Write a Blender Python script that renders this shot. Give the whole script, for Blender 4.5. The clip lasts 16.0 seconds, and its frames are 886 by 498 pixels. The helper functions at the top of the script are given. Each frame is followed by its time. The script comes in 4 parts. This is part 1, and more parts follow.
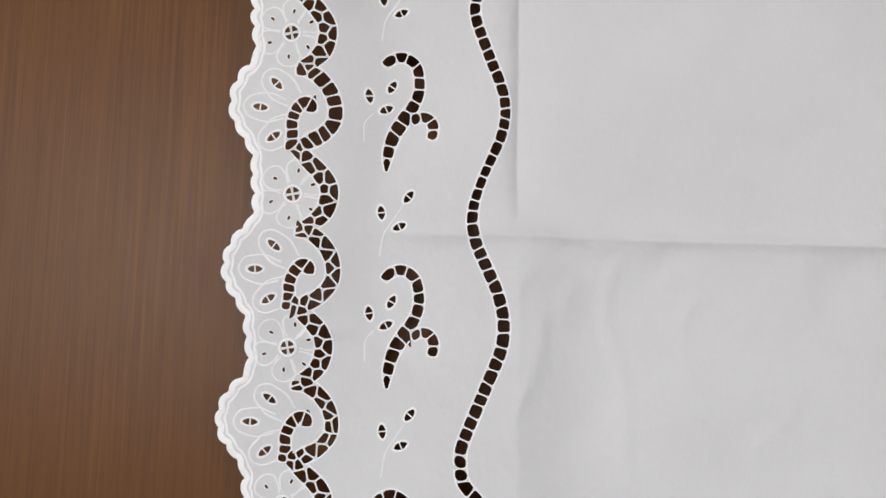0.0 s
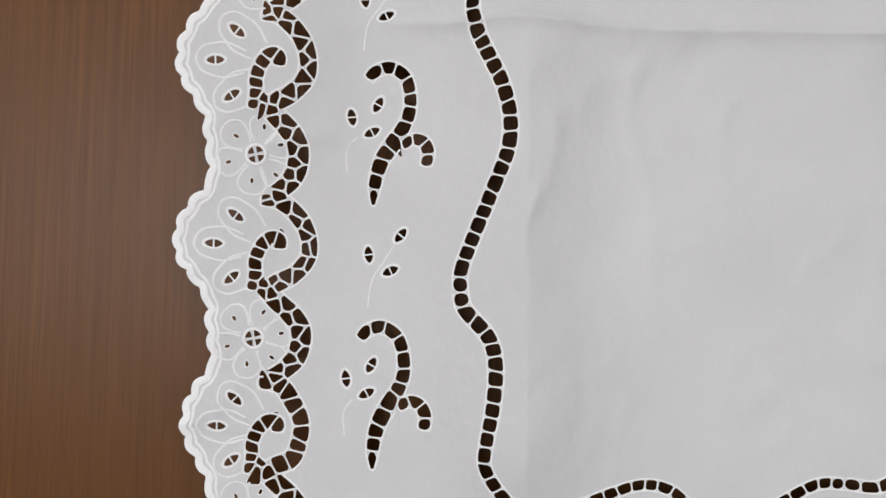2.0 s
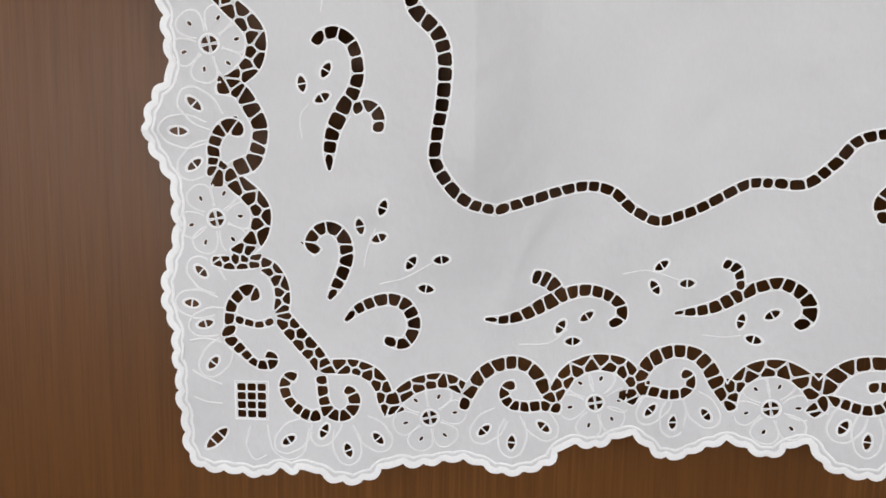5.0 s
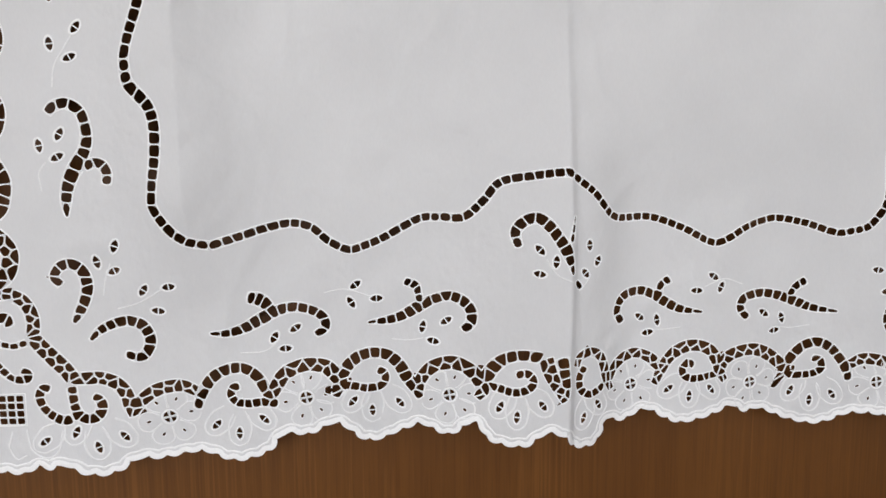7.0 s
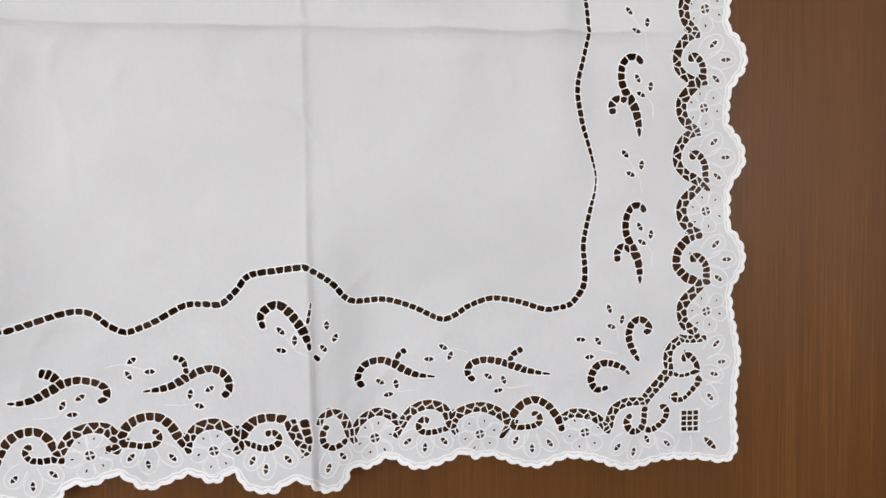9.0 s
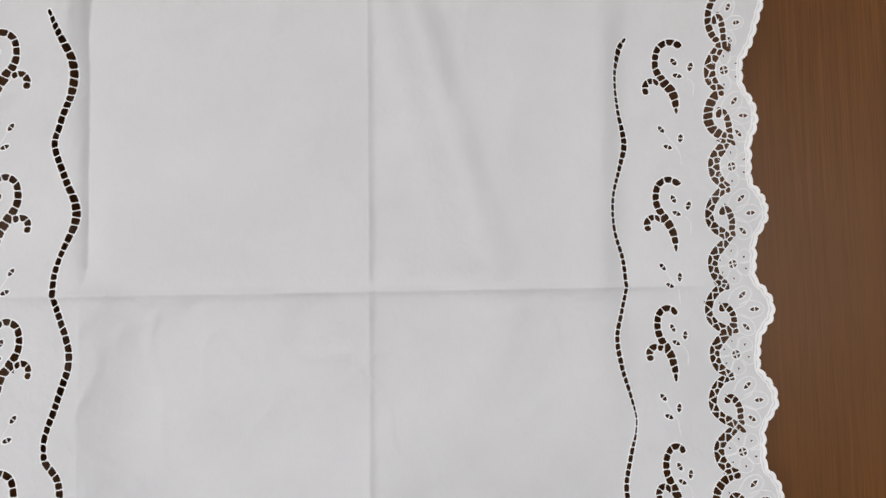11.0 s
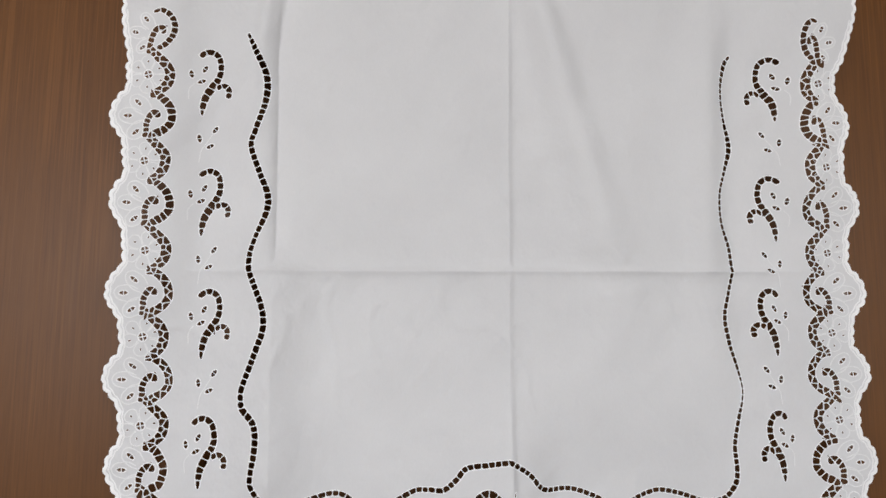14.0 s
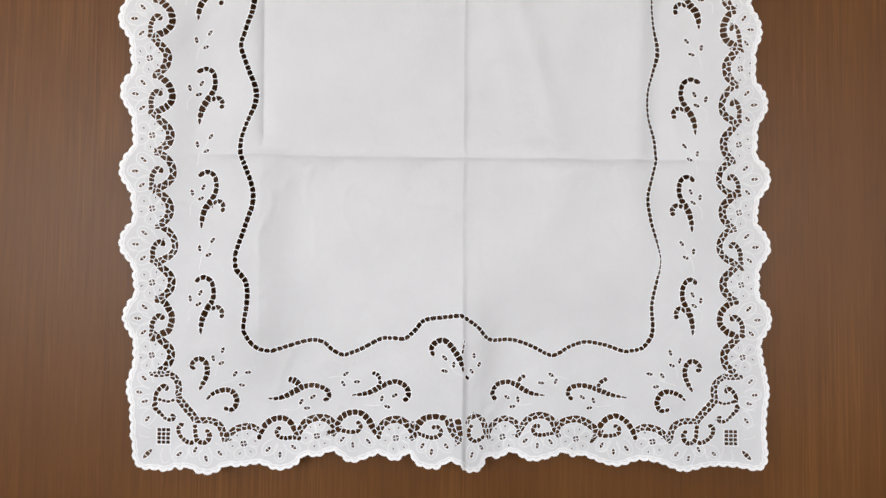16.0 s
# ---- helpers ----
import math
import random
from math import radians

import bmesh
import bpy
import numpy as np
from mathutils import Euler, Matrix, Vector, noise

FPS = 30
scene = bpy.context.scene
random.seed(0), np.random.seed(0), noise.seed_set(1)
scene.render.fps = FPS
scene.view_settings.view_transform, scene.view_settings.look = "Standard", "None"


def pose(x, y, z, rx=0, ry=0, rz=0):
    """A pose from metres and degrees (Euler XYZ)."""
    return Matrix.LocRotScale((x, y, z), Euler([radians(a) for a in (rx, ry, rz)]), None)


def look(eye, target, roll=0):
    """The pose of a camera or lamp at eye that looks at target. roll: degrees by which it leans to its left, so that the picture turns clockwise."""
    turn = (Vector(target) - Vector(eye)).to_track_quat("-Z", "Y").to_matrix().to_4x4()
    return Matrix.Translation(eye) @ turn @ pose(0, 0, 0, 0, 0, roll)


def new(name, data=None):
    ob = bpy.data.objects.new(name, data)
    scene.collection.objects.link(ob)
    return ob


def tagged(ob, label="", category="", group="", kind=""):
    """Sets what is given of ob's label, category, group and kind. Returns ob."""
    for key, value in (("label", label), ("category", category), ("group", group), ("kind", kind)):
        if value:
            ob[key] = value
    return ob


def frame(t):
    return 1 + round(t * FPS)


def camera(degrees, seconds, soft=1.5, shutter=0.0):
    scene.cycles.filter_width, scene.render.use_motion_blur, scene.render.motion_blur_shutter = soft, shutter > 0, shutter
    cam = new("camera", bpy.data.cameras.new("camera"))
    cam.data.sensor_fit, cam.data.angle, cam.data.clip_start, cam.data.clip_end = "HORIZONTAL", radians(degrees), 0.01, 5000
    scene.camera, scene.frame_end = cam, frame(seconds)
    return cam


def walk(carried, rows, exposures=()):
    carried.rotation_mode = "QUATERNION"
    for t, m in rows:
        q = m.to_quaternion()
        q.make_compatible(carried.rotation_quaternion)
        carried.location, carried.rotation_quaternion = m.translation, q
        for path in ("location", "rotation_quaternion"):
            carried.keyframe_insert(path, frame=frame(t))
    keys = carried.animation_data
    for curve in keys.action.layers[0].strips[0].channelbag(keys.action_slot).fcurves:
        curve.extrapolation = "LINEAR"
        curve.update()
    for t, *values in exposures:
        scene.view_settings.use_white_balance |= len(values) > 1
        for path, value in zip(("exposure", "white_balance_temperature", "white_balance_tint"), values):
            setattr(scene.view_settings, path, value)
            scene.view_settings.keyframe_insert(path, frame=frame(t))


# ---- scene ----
cam = camera(72.1, 16.0)
WEST_WATTS, EAST_WATTS, TOP_FILL_WATTS = 49.0, 25.0, 5.0
METRES, EYE, TILT, LEAN, TURN = 1.18, 1.5, 0.0, 0.0, 0.0
ROWS = [
    (0.0, 0.0, 0.0, 0.0, -0.11, 3.71, -1.73),
    (0.5, 0.0022, 0.0183, -0.0087, -0.34, 3.64, -1.41),
    (1.0, 0.0011, 0.0331, -0.0216, -0.58, 3.68, -1.2),
    (1.5, 0.001, 0.039, -0.044, -0.53, 3.22, -1.21),
    (2.0, 0.0024, 0.0489, -0.0772, -0.39, 1.83, -1.27),
    (2.5, 0.0037, 0.0596, -0.1032, 0.33, 0.22, -1.31),
    (3.0, -0.0001, 0.0619, -0.1254, 0.78, -1.66, -1.26),
    (3.5, 0.0008, 0.0635, -0.145, 0.62, -3.15, -1.15),
    (6.0, 0.0719, -0.0012, -0.1723, -3.43, -5.65, -0.36),
    (6.5, 0.1113, -0.0204, -0.1608, -4.67, -5.65, 0.1),
    (7.0, 0.1393, -0.0368, -0.1483, -6.34, -5.69, 0.4),
    (7.5, 0.172, -0.0533, -0.1524, -7.82, -5.52, 0.47),
    (8.0, 0.2321, -0.0906, -0.1509, -8.01, -5.1, 0.54),
    (8.5, 0.2732, -0.117, -0.1365, -8.09, -4.09, 0.67),
    (9.0, 0.2885, -0.1331, -0.108, -7.48, -2.8, 0.95),
    (9.5, 0.289, -0.1486, -0.0672, -6.81, -1.07, 1.23),
    (12.0, 0.2309, -0.1865, 0.0569, -3.15, 6.96, 0.18),
    (12.5, 0.2107, -0.1922, 0.0601, -2.06, 8.24, 0.04),
    (13.0, 0.1931, -0.2026, 0.054, -1.32, 8.45, -0.09),
    (13.5, 0.1744, -0.2223, 0.0193, -1.72, 7.42, -0.12),
    (14.0, 0.1637, -0.2464, -0.0102, -2.53, 6.03, -0.16),
    (14.5, 0.1678, -0.2705, -0.032, -2.55, 4.89, -0.28),
    (15.0, 0.1907, -0.2987, -0.0582, -2.97, 3.82, -0.4),
    (15.5, 0.1986, -0.3281, -0.0818, -2.47, 2.75, -0.57),
    (16.0, 0.2047, -0.3389, -0.0939, -2.09, 2.13, -0.59),
]
EXPOSURES = [(0.0, 0.10), (1.5, 0.0), (3.5, 0.06), (7.0, 0.12), (9.0, 0.26), (10.5, 0.17), (12.0, 0.04), (13.0, 0.06), (14.5, 0.14), (16.0, 0.36)]
walk(cam, [(t, pose(0, 0, EYE, TILT, LEAN, TURN) @ pose(METRES * x, METRES * y, METRES * z, 90 + pitch, roll, yaw)) for t, x, y, z, yaw, pitch, roll in ROWS], EXPOSURES)

# ---- light: fill from two assumed windows behind the camera, and an added lamp above ----
world = bpy.data.worlds.new("world")
scene.world = world
world.use_nodes = True
sky = world.node_tree.nodes.new("ShaderNodeTexSky")
sky.sky_type, sky.sun_disc, sky.sun_elevation, sky.sun_rotation = "NISHITA", False, radians(40), radians(200)
world.node_tree.links.new(sky.outputs[0], world.node_tree.nodes["Background"].inputs[0])
world.node_tree.nodes["Background"].inputs[1].default_value = 0.1


def area_lamp(name, place, target, sx, sy, watts, colour):
    data = bpy.data.lights.new(name, "AREA")
    data.shape, data.size, data.size_y, data.energy, data.color = "RECTANGLE", sx, sy, watts, colour
    ob = new(name, data)
    ob.matrix_world = look(place, target)
    return ob


# no windows are seen: added lamps, split left and right to dim the front
area_lamp("assumed_window_fill", (-1.3, -2.38, 1.65), (-1.3, 0, 1.65), 2.4, 1.1, WEST_WATTS, (0.960, 0.969, 1.0))
area_lamp("assumed_window_fill", (1.9, -2.38, 1.65), (1.9, 0, 1.65), 2.0, 1.1, EAST_WATTS, (0.970, 0.970, 0.995))
# weak unseen fill from above, added to bring out creases and hem shadows
area_lamp("added_top_fill", (0.2, -1.2, 2.5), (0.2, -1.2, 0), 0.9, 0.5, TOP_FILL_WATTS, (0.98, 0.98, 1.0))


# ---- materials ----
def material(name, colour, rough, spec=0.5):
    m = bpy.data.materials.new(name)
    m.use_nodes = True
    b = m.node_tree.nodes["Principled BSDF"]
    b.inputs["Base Color"].default_value = (*colour, 1)
    b.inputs["Roughness"].default_value = rough
    b.inputs["Specular IOR Level"].default_value = spec
    return m, m.node_tree.nodes, m.node_tree.links, b


def noise_node(nodes, links, scale, detail, stretch=(1, 1, 1), rough=0.55):
    co, mp, tx = nodes.new("ShaderNodeTexCoord"), nodes.new("ShaderNodeMapping"), nodes.new("ShaderNodeTexNoise")
    mp.inputs["Scale"].default_value = stretch
    tx.inputs["Scale"].default_value, tx.inputs["Detail"].default_value, tx.inputs["Roughness"].default_value = scale, detail, rough
    links.new(co.outputs["Object"], mp.inputs[0])
    links.new(mp.outputs[0], tx.inputs["Vector"])
    return tx.outputs["Fac"]


def ramp(nodes, links, source, stops):
    r = nodes.new("ShaderNodeValToRGB")
    while len(r.color_ramp.elements) < len(stops):
        r.color_ramp.elements.new(0.5)
    for e, (p, c) in zip(r.color_ramp.elements, stops):
        e.position, e.color = p, (*c, 1)
    links.new(source, r.inputs[0])
    return r.outputs[0]


def bump(nodes, links, b, source, strength, distance, after=None):
    n = nodes.new("ShaderNodeBump")
    n.inputs["Strength"].default_value, n.inputs["Distance"].default_value = strength, distance
    links.new(source, n.inputs["Height"])
    if after:
        links.new(after, n.inputs["Normal"])
    links.new(n.outputs[0], b.inputs["Normal"])
    return n.outputs[0]


def mixed(nodes, links, a, c, fac, mode="MULTIPLY"):
    n = nodes.new("ShaderNodeMix")
    n.data_type, n.blend_type = "RGBA", mode
    n.inputs["Factor"].default_value = fac
    links.new(a, n.inputs["A"])
    links.new(c, n.inputs["B"])
    return n.outputs["Result"]


# plain-weave cotton, faintly creased
COTTON, nodes, links, b = material("white_cotton", (0.78, 0.78, 0.785), 0.85, 0.2)
tone = ramp(nodes, links, noise_node(nodes, links, 9, 4), [(0.3, (0.715, 0.715, 0.726)), (0.7, (0.765, 0.765, 0.775))])
weave = ramp(nodes, links, noise_node(nodes, links, 900, 2, (1, 1, 0.35)), [(0.35, (0.95, 0.95, 0.95)), (0.65, (1, 1, 1))])
links.new(mixed(nodes, links, tone, weave, 0.45), b.inputs["Base Color"])
n1 = bump(nodes, links, b, noise_node(nodes, links, 16, 4, (1, 1, 0.8), 0.6), 0.7, 0.007)
n2 = bump(nodes, links, b, noise_node(nodes, links, 60, 3), 0.3, 0.0014, n1)
bump(nodes, links, b, noise_node(nodes, links, 1100, 2), 0.25, 0.0004, n2)
b.inputs["Sheen Weight"].default_value = 0.1
# thin cloth lets some daylight through
lit, both = nodes.new("ShaderNodeBsdfTranslucent"), nodes.new("ShaderNodeMixShader")
lit.inputs["Color"].default_value = (0.72, 0.72, 0.72, 1)
both.inputs[0].default_value = 0.15
links.new(b.outputs[0], both.inputs[1])
links.new(lit.outputs[0], both.inputs[2])
links.new(both.outputs[0], nodes["Material Output"].inputs["Surface"])

# glossy satin stitch
THREAD, nodes, links, b = material("white_embroidery_thread", (0.86, 0.86, 0.865), 0.55, 0.35)
shade = ramp(nodes, links, noise_node(nodes, links, 700, 2), [(0.3, (0.85, 0.85, 0.855)), (0.7, (0.91, 0.91, 0.912))])
links.new(shade, b.inputs["Base Color"])
bump(nodes, links, b, noise_node(nodes, links, 1400, 2), 0.4, 0.0004)
b.inputs["Sheen Weight"].default_value = 0.15

# soft padded stitching that draws petals and lobes
SATIN, nodes, links, b = material("white_satin_stitch", (0.74, 0.74, 0.745), 0.6, 0.3)
shade = ramp(nodes, links, noise_node(nodes, links, 700, 2), [(0.3, (0.78, 0.78, 0.786)), (0.7, (0.84, 0.84, 0.845))])
links.new(shade, b.inputs["Base Color"])
bump(nodes, links, b, noise_node(nodes, links, 1400, 2), 0.4, 0.0004)
b.inputs["Sheen Weight"].default_value = 0.15

# brown wood veneer with upright grain
WOOD, nodes, links, b = material("brown_wood_veneer", (0.14, 0.055, 0.0105), 0.4, 0.3)
broad = ramp(nodes, links, noise_node(nodes, links, 5, 4, (1.6, 1, 0.12)), [(0.3, (0.116, 0.0420, 0.0070)), (0.55, (0.132, 0.0492, 0.0086)), (0.75, (0.150, 0.0575, 0.0110))])
streak = ramp(nodes, links, noise_node(nodes, links, 150, 5, (1, 1, 0.010), 0.7), [(0.34, (0.68, 0.66, 0.63)), (0.5, (0.88, 0.87, 0.86)), (0.66, (1.0, 1.0, 1.0))])
pores = ramp(nodes, links, noise_node(nodes, links, 520, 3, (1, 1, 0.03)), [(0.38, (0.72, 0.70, 0.68)), (0.52, (1, 1, 1))])
# sparse pale threads of grain, gathered in patches
thread = noise_node(nodes, links, 380, 2, (1, 1, 0.014), 0.5)
patch = noise_node(nodes, links, 12, 2, (1, 1, 0.25))
both = nodes.new("ShaderNodeMath")
both.operation = "MULTIPLY"
links.new(thread, both.inputs[0])
links.new(patch, both.inputs[1])
pale = ramp(nodes, links, both.outputs[0], [(0.30, (1, 1, 1)), (0.38, (1.22, 1.26, 1.4))])
col = mixed(nodes, links, mixed(nodes, links, mixed(nodes, links, broad, streak, 0.5), pores, 0.45), pale, 1.0)
links.new(col, b.inputs["Base Color"])
rg = nodes.new("ShaderNodeMapRange")
rg.inputs["To Min"].default_value, rg.inputs["To Max"].default_value = 0.40, 0.50
links.new(noise_node(nodes, links, 300, 3, (1, 1, 0.03)), rg.inputs["Value"])
links.new(rg.outputs[0], b.inputs["Roughness"])
bump(nodes, links, b, noise_node(nodes, links, 420, 3, (1, 1, 0.02)), 0.25, 0.0006)

# rod and fittings
ENAMEL, nodes, links, b = material("white_enamelled_metal", (0.92, 0.92, 0.92), 0.2, 0.6)
links.new(ramp(nodes, links, noise_node(nodes, links, 40, 4), [(0.3, (0.90, 0.90, 0.90)), (0.7, (0.94, 0.94, 0.94))]), b.inputs["Base Color"])
PLASTIC, nodes, links, b = material("white_plastic", (0.76, 0.76, 0.77), 0.38, 0.5)
links.new(ramp(nodes, links, noise_node(nodes, links, 60, 3), [(0.3, (0.73, 0.73, 0.74)), (0.7, (0.79, 0.79, 0.80))]), b.inputs["Base Color"])
SCREW, nodes, links, b = material("dark_steel", (0.12, 0.12, 0.13), 0.4)
b.inputs["Metallic"].default_value = 0.8
PLASTER, nodes, links, b = material("pale_plaster", (0.62, 0.60, 0.57), 0.9, 0.2)
links.new(ramp(nodes, links, noise_node(nodes, links, 3, 5), [(0.3, (0.58, 0.56, 0.53)), (0.7, (0.66, 0.64, 0.61))]), b.inputs["Base Color"])
bump(nodes, links, b, noise_node(nodes, links, 60, 4), 0.3, 0.002)
BOARDS, nodes, links, b = material("dark_floor", (0.10, 0.07, 0.05), 0.5)
links.new(ramp(nodes, links, noise_node(nodes, links, 12, 4, (0.1, 1, 1)), [(0.3, (0.08, 0.055, 0.04)), (0.7, (0.13, 0.09, 0.065))]), b.inputs["Base Color"])


# ---- building helpers ----
def mesh_object(name, bm, mat, smooth=True):
    me = bpy.data.meshes.new(name)
    bm.to_mesh(me)
    bm.free()
    me.materials.append(mat)
    for p in me.polygons:
        p.use_smooth = smooth
    return new(name, me)


def part(name, bm, mat, parent, label="", smooth=True):
    ob = mesh_object(name, bm, mat, smooth)
    ob.parent = parent
    ob.matrix_parent_inverse = Matrix.Translation(parent.location).inverted()
    return tagged(ob, label)


def holder(name, place):
    ob = new(name)
    ob.location = place
    ob.empty_display_size = 0.02
    return ob


def add_box(bm, x0, x1, y0, y1, z0, z1, bevel=0.0):
    made = bmesh.ops.create_cube(bm, size=1)["verts"]
    for v in made:
        v.co = ((x0 + x1) / 2 + v.co.x * (x1 - x0), (y0 + y1) / 2 + v.co.y * (y1 - y0), (z0 + z1) / 2 + v.co.z * (z1 - z0))
    if bevel:
        edges = list({e for v in made for e in v.link_edges})
        bmesh.ops.bevel(bm, geom=edges, offset=bevel, segments=2, affect="EDGES", profile=0.5)


def turned(bm, origin, axis, profile, sides=28):
    """A turned form: profile of (distance along axis, radius)."""
    axis = Vector(axis).normalized()
    side = axis.orthogonal().normalized()
    up = axis.cross(side)
    rings = []
    for d, r in profile:
        c = Vector(origin) + axis * d
        rings.append([bm.verts.new(c + (side * math.cos(2 * math.pi * i / sides) + up * math.sin(2 * math.pi * i / sides)) * max(r, 1e-5)) for i in range(sides)])
    for a, c in zip(rings, rings[1:]):
        for i in range(sides):
            j = (i + 1) % sides
            bm.faces.new((a[i], a[j], c[j], c[i]))
    bm.faces.new(rings[0][::-1])
    bm.faces.new(rings[-1])


# ---- the room ----
WALL_Y = 0.394


def structure(name, boxes, mat, label, category):
    bm = bmesh.new()
    for bx in boxes:
        add_box(bm, *bx)
    bmesh.ops.recalc_face_normals(bm, faces=bm.faces)
    return tagged(mesh_object(name, bm, mat, False), label, category, kind="structure")


structure("wall_north", [(-3.2, 3.6, WALL_Y, WALL_Y + 0.1, 0, 2.6)], WOOD, "brown wood veneer wall panel with fine upright grain", "wall")
# unseen wall; its openings are added to hold the two fill lamps
structure("wall_south", [(-3.2, -2.5, -2.5, -2.4, 0, 2.6), (-0.1, 0.9, -2.5, -2.4, 0, 2.6), (2.9, 3.6, -2.5, -2.4, 0, 2.6), (-2.5, -0.1, -2.5, -2.4, 0, 1.1),
          (-2.5, -0.1, -2.5, -2.4, 2.2, 2.6), (0.9, 2.9, -2.5, -2.4, 0, 1.1), (0.9, 2.9, -2.5, -2.4, 2.2, 2.6)],
          PLASTER, "unseen pale plaster wall with two window openings added for the fill lamps", "wall")
structure("wall_west", [(-3.3, -3.2, -2.5, WALL_Y + 0.1, 0, 2.6)], PLASTER, "pale plain plaster side wall", "wall")
structure("wall_east", [(3.6, 3.7, -2.5, WALL_Y + 0.1, 0, 2.6)], PLASTER, "pale plain plaster side wall", "wall")
structure("ceiling", [(-3.3, 3.7, -2.5, WALL_Y + 0.1, 2.6, 2.7)], PLASTER, "pale plain plaster ceiling", "ceiling")
structure("floor", [(-3.3, 3.7, -2.5, WALL_Y + 0.1, -0.1, 0)], BOARDS, "dark plain wooden floor", "floor")

# ---- the curtain's cloth: u to the right and v up, in millimetres ----
MIDDLE = 281.0          # the axis of the two mirrored halves
FOOT = 1.170            # height of v = 0
ROD_V, ROD_Y = 718.0, 0.351


def step(a, c, x):
    t = np.clip((x - a) / (c - a), 0.0, 1.0)
    return t * t * (3 - 2 * t)


SLITS = [-105, -55, 3, 57, 111, 173, 241, 321, 394, 453, 509, 568, 619, 658]


def tab_side(u):
    """-1 where the cloth lies before the rod, +1 where it lies behind."""
    s = -1.0
    for i, at in enumerate(SLITS):
        s = s + (2.0 if i % 2 == 0 else -2.0) * step(at - 1.6, at + 1.6, u)
    return s


U0, V0, NU, NV = -160, -50, 901, 831      # the sheet's depth is worked out once, millimetre by millimetre


def soft_noise(u, v, fu, fv, seed, gap=6):
    """Smooth noise over the sheet, from a coarser lattice."""
    cu, cv = np.arange(0, NU + gap, gap), np.arange(0, NV + gap, gap)
    rough = np.array([[noise.noise((fu(U0 + a, V0 + b), fv(U0 + a, V0 + b), seed)) for b in cv] for a in cu])
    a, b = (u - U0) / gap, (v - V0) / gap
    i, j = a.astype(int), b.astype(int)
    a, b = a - i, b - j
    return (rough[i, j] * (1 - a) + rough[i + 1, j] * a) * (1 - b) + (rough[i, j + 1] * (1 - a) + rough[i + 1, j + 1] * a) * b


# single wrinkles: place, direction, half length, half width, height
WRINKLES = [(57, 310, -60, 9, 2.6, 1.3), (186, 402, -50, 9, 3.2, 1.2), (176, 406, -12, 12, 4, 0.9), (179, 312, -52, 24, 7, 2.2), (128, 253, 18, 16, 4.5, 1.2), (152, 262, -35, 14, 4, 1.0),
            (74, 318, 6, 18, 4, 0.8), (205, 268, -62, 18, 5, 1.2), (48, 190, 35, 9, 3, 1.2), (56, 176, -30, 10, 3, 1.0), (72, 186, 10, 14, 4, 0.8), (127, 152, 82, 14, 3.5, 0.8),
            (178, 166, 84, 22, 4, 1.0), (212, 158, 65, 16, 5, 1.2), (287, 424, 112, 12, 3, 1.2), (281, 417, -8, 10, 3.5, 0.8), (412, 381, -40, 14, 4, 1.1), (380, 390, 5, 22, 5, 0.9),
            (96, 357, -4, 10, 3, 1.2), (340, 300, -20, 24, 6, 1.2), (450, 250, 40, 26, 6, 1.2), (230, 200, 15, 24, 6, 1.0), (505, 180, 60, 16, 5, 1.2), (-8, 120, 50, 14, 4, 1.1),
            (8, 46, 62, 14, 4, 1.4), (120, 46, -50, 10, 4, 1.2), (145, 50, 60, 12, 4, 1.2), (560, 45, -60, 14, 4, 1.3), (430, 50, 55, 10, 4, 1.0), (330, 60, 20, 12, 4, 1.0)]


